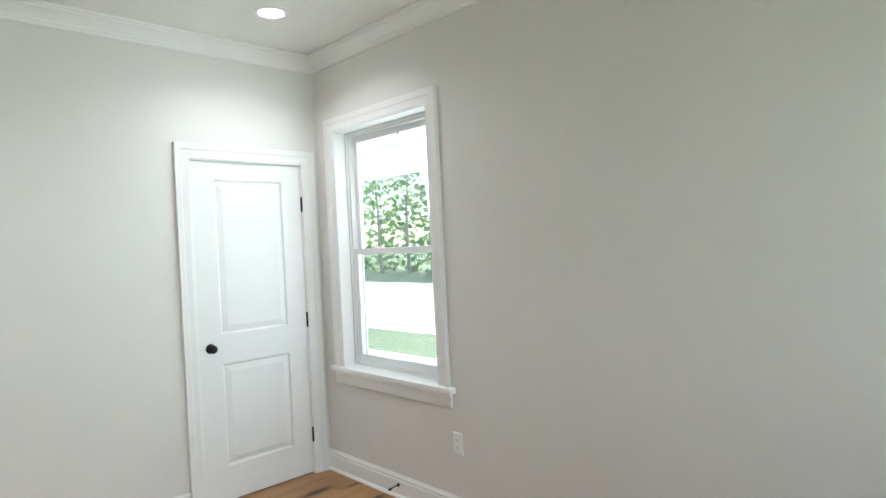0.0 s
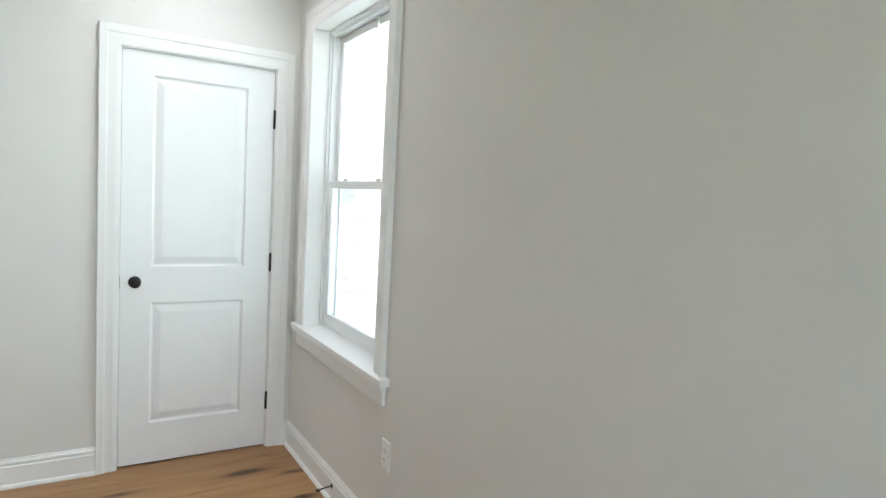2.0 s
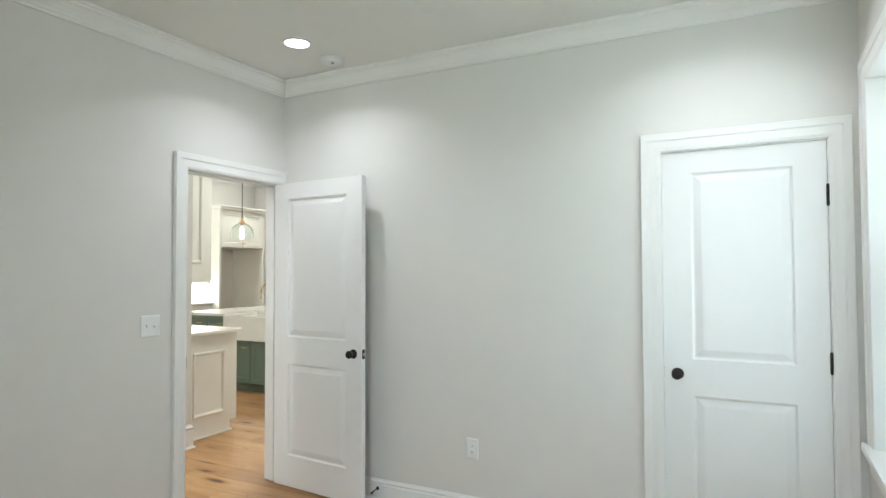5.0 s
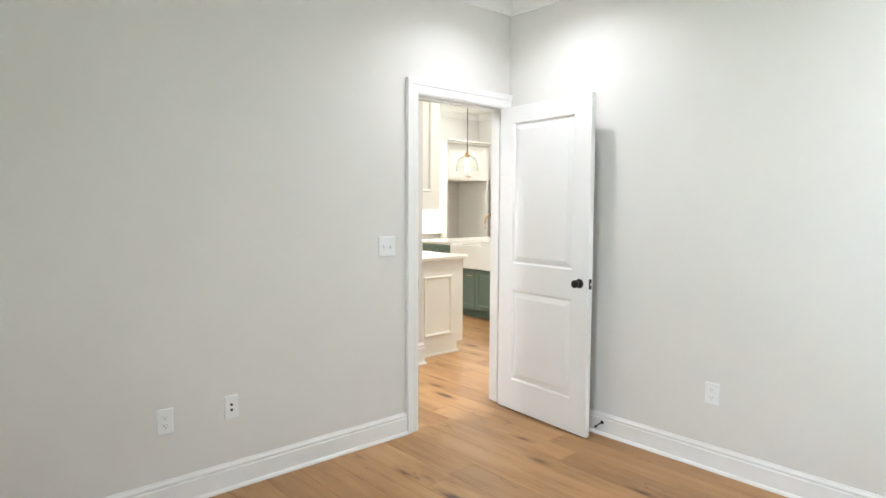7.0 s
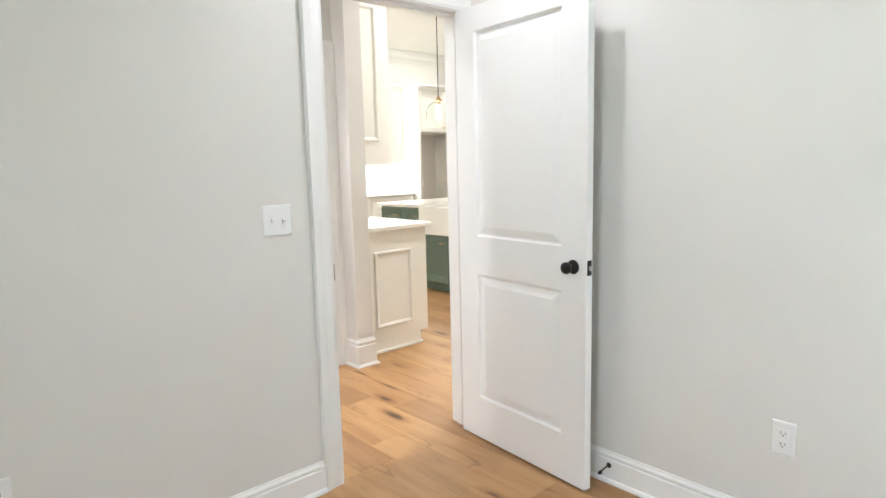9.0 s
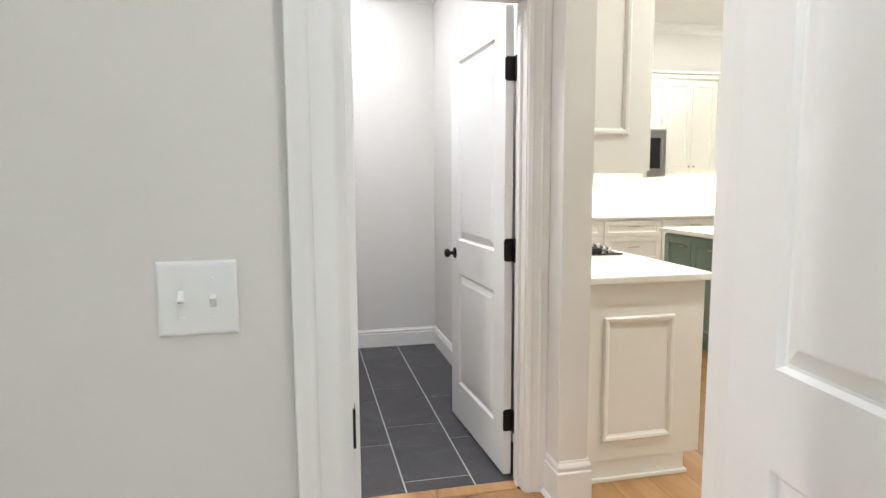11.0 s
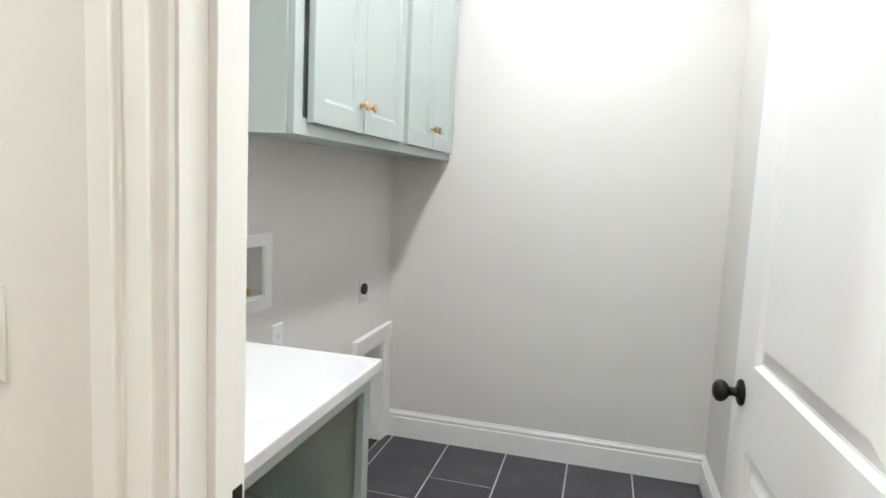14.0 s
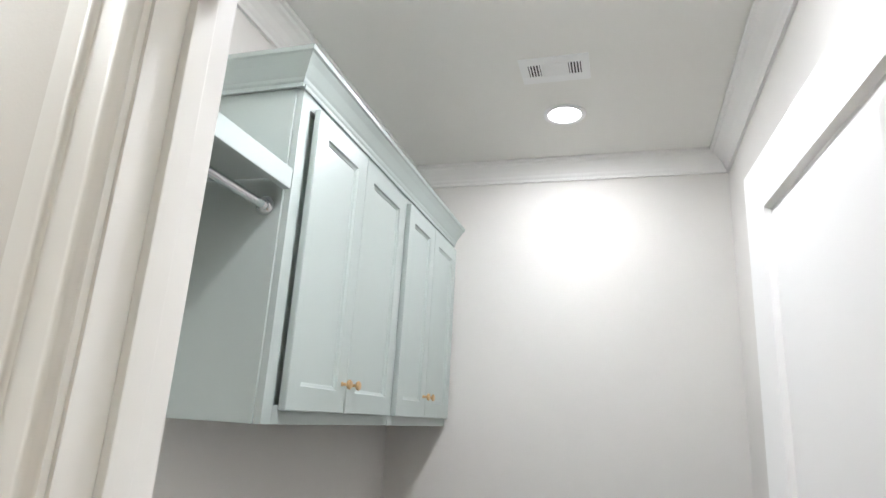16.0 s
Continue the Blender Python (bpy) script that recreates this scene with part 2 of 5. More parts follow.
DRIVE = make_ground("concrete", (0.52, 0.50, 0.47), (0.62, 0.60, 0.57), 3)
BARK = make_ground("bark", (0.20, 0.17, 0.13), (0.34, 0.31, 0.26), 12)


def make_leaf():
    m, nt, b = shader("leaf", (0.09, 0.17, 0.035), 0.55)
    info = nt.nodes.new("ShaderNodeNewGeometry")
    nt.links.new(ramp(nt, info.outputs["Random Per Island"], [(0, (0.09, 0.17, 0.05)), (0.6, (0.14, 0.24, 0.07)), (1, (0.20, 0.30, 0.10))]), b.inputs["Base Color"])
    thin = nt.nodes.new("ShaderNodeBsdfTranslucent")
    thin.inputs["Color"].default_value = (0.17, 0.30, 0.07, 1)
    both = nt.nodes.new("ShaderNodeMixShader")
    both.inputs[0].default_value = 0.45
    nt.links.new(b.outputs[0], both.inputs[1])
    nt.links.new(thin.outputs[0], both.inputs[2])
    nt.links.new(both.outputs[0], nt.nodes["Material Output"].inputs[0])
    return m


LEAF = make_leaf()


# ---- building helpers ----
def world_of(ob):
    if ob.parent is None:
        return ob.matrix_basis.copy()
    return world_of(ob.parent) @ ob.matrix_parent_inverse @ ob.matrix_basis


def under(ob, parent):
    if parent is not None:
        ob.parent = parent
        ob.matrix_parent_inverse = world_of(parent).inverted()
    return ob


def part(name, bm, material, parent=None, label="", smooth=False):
    """Links a bmesh, built in world places, as one mesh under a thing."""
    bmesh.ops.recalc_face_normals(bm, faces=bm.faces)
    me = bpy.data.meshes.new(name)
    if smooth:
        for f in bm.faces:
            f.smooth = True
    bm.to_mesh(me)
    bm.free()
    me.materials.append(material)
    if smooth:
        me.set_sharp_from_angle(angle=radians(40))
    ob = new(name, me)
    if label:
        ob["label"] = label
    return under(ob, parent)


def thing(name, at, label, category, group=""):
    ob = new(name)
    ob.empty_display_size = 0.05
    ob.matrix_basis = pose(*at)
    return tagged(ob, label, category, group)


def setting(ob, label="", category=""):
    return tagged(ob, label, category, "", "structure")


def add_box(bm, a, b, bevel=0.0):
    lo = [min(p, q) for p, q in zip(a, b)]
    hi = [max(p, q) for p, q in zip(a, b)]
    v = [bm.verts.new((hi[0] if i & 1 else lo[0], hi[1] if i & 2 else lo[1], hi[2] if i & 4 else lo[2])) for i in range(8)]
    fs = [bm.faces.new([v[i] for i in q]) for q in ((0, 2, 3, 1), (4, 5, 7, 6), (0, 1, 5, 4), (2, 6, 7, 3), (0, 4, 6, 2), (1, 3, 7, 5))]
    if bevel:
        edges = list({e for f in fs for e in f.edges})
        bmesh.ops.bevel(bm, geom=edges, offset=bevel, segments=2, affect='EDGES', profile=0.6)


def boxes(name, items, material, parent=None, bevel=0.0, label=""):
    bm = bmesh.new()
    for a, b in items:
        add_box(bm, a, b, bevel)
    return part(name, bm, material, parent, label)


def lathe(name, profile, m, material, parent=None, seg=24, label=""):
    """profile: radius, height; turned about local z, then placed by m."""
    bm = bmesh.new()
    rings = []
    for r, h in profile:
        if r < 1e-6:
            rings.append([bm.verts.new(m @ Vector((0, 0, h)))])
        else:
            rings.append([bm.verts.new(m @ Vector((r * math.cos(2 * math.pi * i / seg), r * math.sin(2 * math.pi * i / seg), h))) for i in range(seg)])
    for p, q in zip(rings, rings[1:]):
        for i in range(seg):
            j = (i + 1) % seg
            if len(p) == 1 and len(q) > 1:
                bm.faces.new((p[0], q[i], q[j]))
            elif len(q) == 1 and len(p) > 1:
                bm.faces.new((p[i], p[j], q[0]))
            elif len(p) > 1:
                bm.faces.new((p[i], p[j], q[j], q[i]))
    for ring, flip in ((rings[0], True), (rings[-1], False)):
        if len(ring) > 1:
            bm.faces.new(ring if not flip else ring[::-1])
    return part(name, bm, material, parent, label, smooth=True)


def tube(name, points, radius, material, parent=None, seg=10, label=""):
    """A round bar along a line of points."""
    bm = bmesh.new()
    pts = [Vector(p) for p in points]
    rings = []
    for i, p in enumerate(pts):
        d = (pts[min(i + 1, len(pts) - 1)] - pts[max(i - 1, 0)]).normalized()
        q = d.to_track_quat('Z', 'Y').to_matrix()
        rings.append([bm.verts.new(p + q @ Vector((radius * math.cos(2 * math.pi * k / seg), radius * math.sin(2 * math.pi * k / seg), 0))) for k in range(seg)])
    for a, b in zip(rings, rings[1:]):
        for k in range(seg):
            j = (k + 1) % seg
            bm.faces.new((a[k], a[j], b[j], b[k]))
    bm.faces.new(rings[0][::-1])
    bm.faces.new(rings[-1])
    return part(name, bm, material, parent, label, smooth=True)


def sweep(bm, profile, stations):
    """Skins a profile over stations, each a function from a profile point to a place."""
    rings = [[bm.verts.new(st(*p)) for p in profile] for st in stations]
    n = len(profile)
    for a, b in zip(rings, rings[1:]):
        for i in range(n):
            j = (i + 1) % n
            bm.faces.new((a[i], a[j], b[j], b[i]))
    bm.faces.new(rings[0])
    bm.faces.new(rings[-1][::-1])


CASING_PROFILE = [(0, 0), (0, 0.010), (0.003, 0.0128), (0.012, 0.0134), (0.016, 0.0158), (0.022, 0.0164), (0.026, 0.0146), (0.053, 0.0164), (0.057, 0.0206), (0.063, 0.0218), (0.067, 0.0206), (0.084, 0.0250), (0.088, 0.0250), (0.090, 0.0225), (0.090, 0)]


def casing(name, to_world, a0, a1, top, bottom, parent, material=TRIM):
    """A mitred casing round three sides of an opening. to_world(along, out, up)."""
    bm = bmesh.new()
    sweep(bm, CASING_PROFILE, [
        lambda u, v: to_world(a0 - u, v, bottom), lambda u, v: to_world(a0 - u, v, top + u),
        lambda u, v: to_world(a1 + u, v, top + u), lambda u, v: to_world(a1 + u, v, bottom)])
    return part(name, bm, material, parent, smooth=True)


BASE_PROFILE = [(0, 0), (0.016, 0), (0.016, 0.096), (0.0145, 0.099), (0.0095, 0.101), (0.0095, 0.106), (0.013, 0.109), (0.0135, 0.115), (0.011, 0.120), (0.006, 0.126), (0.005, 0.132), (0, 0.132)]
SHOE_PROFILE = [(0.0155, 0), (0.030, 0), (0.029, 0.007), (0.024, 0.014), (0.0155, 0.018)]


def baseboard(points, shoe=True, tall=1.0):
    """Along a line of floor points, walls on the left of the way; mitred at the turns."""
    pts = [Vector(p).to_2d() for p in points]
    holder = setting(new("baseboard"), "white painted moulded baseboard with shoe moulding along the wall", "baseboard")
    norms = []
    for p, q in zip(pts, pts[1:]):
        d = (q - p).normalized()
        norms.append(Vector((d.y, -d.x)))
    for name, prof in (("board", [(u, v * tall) for u, v in BASE_PROFILE]), ("shoe_moulding", SHOE_PROFILE)):
        if name == "shoe_moulding" and not shoe:
            continue
        bm = bmesh.new()
        stations = []
        for i, p in enumerate(pts):
            n1, n2 = norms[max(i - 1, 0)], norms[min(i, len(norms) - 1)]
            k = 1.0 / (1.0 + n1.dot(n2))
            stations.append(lambda u, v, p=p, m=(n1 + n2) * k: (p.x + m.x * u, p.y + m.y * u, v))
        sweep(bm, prof, stations)
        part(name, bm, TRIM, holder)
    return holder


CROWN_PROFILE = [(0, 0), (0.012, 0.0), (0.014, 0.012), (0.020, 0.020), (0.024, 0.030), (0.040, 0.048), (0.060, 0.064), (0.072, 0.070), (0.076, 0.080), (0.086, 0.084), (0.088, 0.095), (0, 0.095)]


def crown_ring(x0, y0, x1, y1, top, parent=None):
    bm = bmesh.new()
    z = top - 0.095
    corners = [(x0, y0, 1, 1), (x1, y0, -1, 1), (x1, y1, -1, -1), (x0, y1, 1, -1)]
    rings = [[bm.verts.new((cx + sx * u, cy + sy * u, z + v - 0.002)) for u, v in CROWN_PROFILE] for cx, cy, sx, sy in corners]
    n = len(CROWN_PROFILE)
    for k in range(4):
        a, b = rings[k], rings[(k + 1) % 4]
        for i in range(n - 1):
            bm.faces.new((a[i], a[i + 1], b[i + 1], b[i]))
    return setting(part("crown_moulding", bm, TRIM, parent, "white painted crown moulding round the ceiling"), "", "trim")


def wall(name, axis, f0, f1, a0, a1, z0, z1, openings=(), material=WALL, label=""):
    """A wall across axis from f0 to f1 thick, from a0 to a1 long, with openings (b0, b1, low, high)."""
    items = []

    def piece(b0, b1, lo, hi):
        if b1 - b0 > 1e-4 and hi - lo > 1e-4:
            items.append(((f0, b0, lo), (f1, b1, hi)) if axis == 'x' else ((b0, f0, lo), (b1, f1, hi)))
    at = a0
    for b0, b1, lo, hi in sorted(openings):
        piece(at, b0, z0, z1)
        piece(b0, b1, z0, lo)
        piece(b0, b1, hi, z1)
        at = b1
    piece(at, a1, z0, z1)
    return setting(boxes(name, items, material), label or "smooth greige painted plaster wall", "wall")


# ---- doors ----
def add_door_face(bm, w, h, side, thick, panels):
    """One moulded face of a leaf: flat stiles and rails, sunk and fielded panels."""
    y = side * thick / 2
    xs = [0, panels[0][0], panels[0][1], w]
    zs = [0, panels[1][2], panels[1][3], panels[0][2], panels[0][3], h]
    for i in range(3):
        for k in range(5):
            x0, x1, z0, z1 = xs[i], xs[i + 1], zs[k], zs[k + 1]
            if i == 1 and k in (1, 3):
                rings = []
                for ins, deep in ((0, 0), (0.003, 0.004), (0.008, 0.011), (0.014, 0.012), (0.046, 0.002), (0.050, 0.0015)):
                    yy = y - side * deep
                    rings.append([bm.verts.new(c) for c in ((x0 + ins, yy, z0 + ins), (x1 - ins, yy, z0 + ins), (x1 - ins, yy, z1 - ins), (x0 + ins, yy, z1 - ins))])
                for a, b in zip(rings, rings[1:]):
                    for q in range(4):
                        r = (q + 1) % 4
                        bm.faces.new((a[q], a[r], b[r], b[q]))
                bm.faces.new(rings[-1])
            else:
                bm.faces.new([bm.verts.new(c) for c in ((x0, y, z0), (x1, y, z0), (x1, y, z1), (x0, y, z1))])


KNOB_PROFILE = [(0.0, 0.0), (0.0284, 0.0), (0.0292, 0.0036), (0.0258, 0.0072), (0.0172, 0.009), (0.0103, 0.0126), (0.0095, 0.0234), (0.012, 0.0279), (0.0189, 0.0324), (0.0237, 0.0396), (0.0245, 0.0459), (0.0224, 0.0522), (0.0155, 0.0576), (0.0069, 0.0603), (0.0, 0.0608)]


def door_leaf(name, m, w, label, knob_sides=(-1, 1), h=2.03, stile=0.128):
    """A two-panel leaf that turns about its hinge at m; it runs along local +x."""
    door = thing(name, (0, 0, 0), label, "door")
    door.matrix_basis = m
    thick = 0.035
    panels = ((stile, w - stile, 0.995, 1.922), (stile, w - stile, 0.205, 0.815))
    bm = bmesh.new()
    for side in (-1, 1):
        add_door_face(bm, w, h, side, thick, panels)
    t = thick / 2
    for c in (((0, -t, 0), (0, t, 0), (0, t, h), (0, -t, h)), ((w, -t, 0), (w, t, 0), (w, t, h), (w, -t, h)), ((0, -t, 0), (w, -t, 0), (w, t, 0), (0, t, 0)), ((0, -t, h), (w, -t, h), (w, t, h), (0, t, h))):
        bm.faces.new([bm.verts.new(p) for p in c])
    bmesh.ops.remove_doubles(bm, verts=bm.verts, dist=0.0004)
    bm.transform(m)
    part("leaf", bm, DOOR, door)
    for side in knob_sides:
        lathe("knob", KNOB_PROFILE, m @ pose(w - 0.064, side * t, 0.92, -90 * side, 0, 0), BRONZE, door, label="dark oil-rubbed bronze door knob")
    bm = bmesh.new()
    add_box(bm, (w - 0.001, -0.0125, 0.89), (w + 0.0015, 0.0125, 0.95), 0.0006)
    bm.transform(m)
    plate = part("latch_plate", bm, BRONZE, door)
    bm = bmesh.new()
    add_box(bm, (w, -0.007, 0.911), (w + 0.008, 0.006, 0.929), 0.002)
    bm.transform(m)
    part("latch_bolt", bm, CHROME, plate)
    return door


def hinge(door, m, z, spread=True):
    """Butt hinge: barrel with ball tips on the pin line, plates on leaf and jamb. m: pin line's pose."""
    bar = lathe("hinge", [(0, -0.052), (0.004, -0.050), (0.005, -0.047), (0.0065, -0.045), (0.0065, 0.045), (0.005, 0.047), (0.004, 0.050), (0, 0.052)], m @ pose(0, 0, z), BRONZE, door, 12, "black butt hinge")
    bm = bmesh.new()
    add_box(bm, (-0.001, 0.0, z - 0.045), (0.0015, 0.034, z + 0.045), 0.0005)
    if spread:
        add_box(bm, (-0.034, -0.0015, z - 0.045), (0.0, 0.001, z + 0.045), 0.0005)
    bm.transform(m)
    part("hinge_plate", bm, BRONZE, bar)


HINGE_Z = (0.262, 1.025, 1.787)

# ---- the large structure ----
HALL_X, HALL_IN = -1.335, -1.455
LAU_BACK, LAU_L, LAU_R = -3.745, -1.462, 0.132
KIT_FAR, KIT_END = -5.6, 5.3
floor = setting(boxes("floor", [((-5.8, -4.8, -0.12), (3.6, 5.5, -0.012))], SUBFLOOR), "warm oak plank floor with dark knots", "floor")
ceiling = setting(boxes("ceiling", [((-5.8, -4.8, CEIL), (3.6, 0.13, CEIL + 0.12)), ((0.0, 0.1305, CEIL), (3.6, 5.5, CEIL + 0.12))], CEILING), "smooth off-white painted ceiling", "ceiling")
setting(boxes("ceiling_kitchen", [((-5.8, 0.09, KCEIL), (0.05, 5.5, KCEIL + 0.12))], CEILING), "smooth off-white painted kitchen ceiling", "ceiling")
setting(boxes("wall_header", [((-1.19, 0.1305, CEIL), (-0.12, 0.215, KCEIL))], WALL), "painted header wall between hall and kitchen", "wall")

wall("wall_closet", 'y', 0.0, 0.12, -0.12, WALL_X, 0, CEIL, [(2.50, 3.26, 0, 2.06)])
# unseen wall added behind the shut door to stop light leaking in
wall("wall_closet_leak_stop", 'y', 0.55, 0.62, 2.2, 3.5, 0, CEIL)
wall("wall_window", 'x', WALL_X, WALL_X + 0.16, BACK_Y, 0.7, 0, CEIL, [(-1.14, -0.215, 0.68, 2.255)])
wall("wall_rear", 'y', BACK_Y - 0.16, BACK_Y, -0.12, WALL_X + 0.16, 0, CEIL, [(1.95, 3.05, 0.75, 2.2)])
wall("wall_entry", 'x', -0.12, 0.0, BACK_Y, 0.0, 0, CEIL, [(-0.83, -0.025, 0, 2.06)])
wall("wall_kitchen_side", 'x', -0.12, 0.0, 0.12, KIT_END, 0, KCEIL)
wall("wall_hall", 'x', HALL_IN, HALL_X, -3.0, 0.095, 0, CEIL, [(-0.854, 0.012, 0, 2.06)])
wall("wall_hall_end", 'y', -3.1, -3.0, HALL_IN, -0.12, 0, CEIL)
wall("wall_stub", 'y', 0.0885, 0.215, HALL_IN, -1.19, 0, KCEIL)
wall("wall_laundry_side", 'y', LAU_R, 0.215, LAU_BACK - 0.1, HALL_IN, 0, KCEIL)
wall("wall_laundry_back", 'x', LAU_BACK - 0.1, LAU_BACK, LAU_L - 0.1, LAU_R, 0, CEIL)
wall("wall_laundry_cabinets", 'y', LAU_L - 0.1, LAU_L, LAU_BACK, HALL_IN, 0, CEIL, [(-3.66, -3.36, 0.0, 0.53), (-2.52, -2.31, 0.965, 1.135)])
wall("wall_kitchen_range", 'y', 0.1, 0.215, KIT_FAR, LAU_BACK - 0.1, 0, KCEIL)
wall("wall_kitchen_far", 'x', KIT_FAR - 0.1, KIT_FAR, 0.1, KIT_END, 0, KCEIL)
wall("wall_kitchen_end", 'y', KIT_END, KIT_END + 0.1, KIT_FAR - 0.1, 0.0, 0, KCEIL)

crown_ring(0, BACK_Y, WALL_X, 0, CEIL)
crown_ring(LAU_BACK, LAU_L, HALL_IN, LAU_R, CEIL)
crown_ring(KIT_FAR, 0.215, -0.12, KIT_END, KCEIL)

baseboard([(0, -0.905), (0, BACK_Y), (WALL_X, BACK_Y), (WALL_X, -0.0), (3.335, 0.0)][::-1])
baseboard([(0.001, 0.0), (2.425, 0.0)])
baseboard([(HALL_X, -2.99), (HALL_X, -0.930)], True, 1.45)
baseboard([(HALL_X + 0.005, 0.095), (-1.19, 0.095), (-1.19, 0.215), (-1.30, 0.215)], True, 1.45)
baseboard([(-2.215, LAU_L), (-3.27, LAU_L)], False, 1.08)
baseboard([(LAU_BACK, LAU_L), (LAU_BACK, LAU_R), (HALL_IN - 0.005, LAU_R)], False, 1.08)
baseboard([(-0.12, 4.9), (-0.12, 0.02)], True, 1.45)
baseboard([(-0.12, -0.905), (-0.12, -2.9)], True, 1.45)


# ---- doors ----
def doorway(name, axis, f0, f1, j0, j1, label, both=True, top=2.042):
    """Jamb boards, stops and casings of a doorway in a wall from f0 to f1."""
    holder = setting(new(name), label, "door frame")
    e = 0.002

    def at(along, out, up):
        return (out, along, up) if axis == 'x' else (along, out, up)

    def jamb(nm, b0, b1, lo, hi, g0=f0 - e, g1=f1 + e):
        boxes(nm, [(at(b0, g0, lo), at(b1, g1, hi))], TRIM, holder, 0.001)
    jamb("jamb", j0 - 0.02, j0, 0, top)
    jamb("jamb", j1, j1 + 0.02, 0, top)
    jamb("head_jamb", j0 - 0.02, j1 + 0.02, top, top + 0.018)
    casing("casing", lambda a, o, u: at(a, f1 + 0.001 + o, u), j0 - 0.005, j1 + 0.005, top + 0.005, 0, holder)
    if both:
        casing("casing", lambda a, o, u: at(a, f0 - 0.001 - o, u), j0 - 0.005, j1 + 0.005, top + 0.005, 0, holder)
    return holder, at


entry, at_entry = doorway("door_frame_1", 'x', -0.12, 0.0, -0.81, -0.045, "white painted doorway casing between bedroom and hall")
for name, b in (("stop", ((-0.075, -0.81, 0), (-0.04, -0.798, 2.03))), ("stop", ((-0.075, -0.057, 0), (-0.04, -0.045, 2.03))), ("stop", ((-0.075, -0.798, 2.03), (-0.04, -0.057, 2.042)))):
    boxes(name, [b], TRIM, entry, 0.002)
boxes("strike_plate", [((-0.030, -0.8105, 0.885), (-0.004, -0.8085, 0.955)), ((-0.0042, -0.8130, 0.882), (0.006, -0.8085, 0.950))], BRONZE, entry, 0.0005, "black strike plate")

laundry_frame, at_l = doorway("door_frame_2", 'x', HALL_IN, HALL_X, -0.834, -0.008, "white painted doorway casing between hall and laundry")
for b in (((-1.415, -0.834, 0), (-1.38, -0.822, 2.03)), ((-1.415, -0.020, 0), (-1.38, -0.008, 2.03)), ((-1.415, -0.822, 2.03), (-1.38, -0.020, 2.042))):
    boxes("stop", [b], TRIM, laundry_frame, 0.002)
boxes("strike_plate", [((-1.452, -0.8345, 0.885), (-1.420, -0.8325, 0.955))], BRONZE, laundry_frame, 0.0005, "black strike plate")

closet_frame = setting(new("door_frame_3"), "white painted casing round the closet door", "door frame")
for nm, b in (("jamb", ((2.50, -0.002, 0), (2.52, 0.12, 2.042))), ("jamb", ((3.24, -0.002, 0), (3.26, 0.12, 2.042))), ("head_jamb", ((2.50, -0.002, 2.042), (3.26, 0.12, 2.06)))):
    boxes(nm, [b], TRIM, closet_frame, 0.001)
for b in (((2.52, 0.045, 0), (2.535, 0.08, 2.042)), ((3.225, 0.045, 0), (3.24, 0.08, 2.042)), ((2.535, 0.045, 2.028), (3.225, 0.08, 2.042))):
    boxes("stop", [b], TRIM, closet_frame)
casing("casing", lambda a, o, u: (a, -0.001 - o, u), 2.515, 3.245, 2.047, 0, closet_frame)

LEAF_LABEL = "white moulded two-panel door with black knob, "
entry_door = door_leaf("door_1", pose(0.008, -0.078, 0.010, 0, 0, -4.9), 0.776, LEAF_LABEL + "standing open")
for z in HINGE_Z:
    hinge(entry_door, pose(0.004, -0.052, 0, 0, 0, 175), z, False)
closet_door = door_leaf("door_2", pose(3.2375, 0.0225, 0.010, 0, 0, 180), 0.715, LEAF_LABEL + "shut, on the closet", (1,), stile=0.135)
for z in HINGE_Z:
    hinge(closet_door, pose(3.2388, -0.004, 0, 0, 0, 0), z, False)
laundry_door = door_leaf("door_3", pose(-1.478, -0.030, 0.012, 0, 0, 183.2), 0.785, LEAF_LABEL + "standing open into the laundry")
for z in HINGE_Z:
    pin = lathe("hinge", [(0, -0.056), (0.004, -0.054), (0.0065, -0.050), (0.0065, 0.050), (0.004, 0.054), (0, 0.056)], pose(-1.464, -0.006, z), BRONZE, laundry_door, 12, "black butt hinge")
    for flat in (False, True):
        bm = bmesh.new()
        rim = []
        for cx, cz, a0 in ((0.030, 0.038, 0), (0.030, -0.038, -90)):
            rim += [(cx + 0.012 * math.cos(radians(a0 + 90 - 15 * k)), cz + 0.012 * math.sin(radians(a0 + 90 - 15 * k))) for k in range(7)]
        rim += [(0.0, -0.050), (0.0, 0.050)]
        for off in (0, 0.0022):
            vs = [bm.verts.new((-1.4790 + off, -0.008 - u, z + v) if not flat else (-1.462 + u, -0.0075 - off, z + v)) for u, v in rim]
            bm.faces.new(vs)
        n = len(rim)
        bm.verts.ensure_lookup_table()
        for k in range(n):
            bm.faces.new((bm.verts[k], bm.verts[(k + 1) % n], bm.verts[n + (k + 1) % n], bm.verts[n + k]))
        part("hinge_plate", bm, BRONZE, pin)

# ---- the bedroom window ----
win = setting(new("window_1"), "white double-hung window with deep sill and moulded casing", "window")
Y0, Y1, SILL, HEAD = -1.12, -0.235, 0.717, 2.235
casing("casing", lambda a, o, u: (WALL_X - 0.001 - o, a, u), Y0, Y1, HEAD, SILL, win)
boxes("sill", [((3.325, -1.245, SILL - 0.032), (WALL_X + 0.10, -0.118, SILL))], TRIM, win, 0.005)
boxes("apron", [((WALL_X - 0.018, -1.222, SILL - 0.112), (WALL_X - 0.0005, -0.142, SILL - 0.033)), ((WALL_X - 0.026, -1.222, SILL - 0.050), (WALL_X - 0.018, -0.142, SILL - 0.033))], TRIM, win, 0.003)
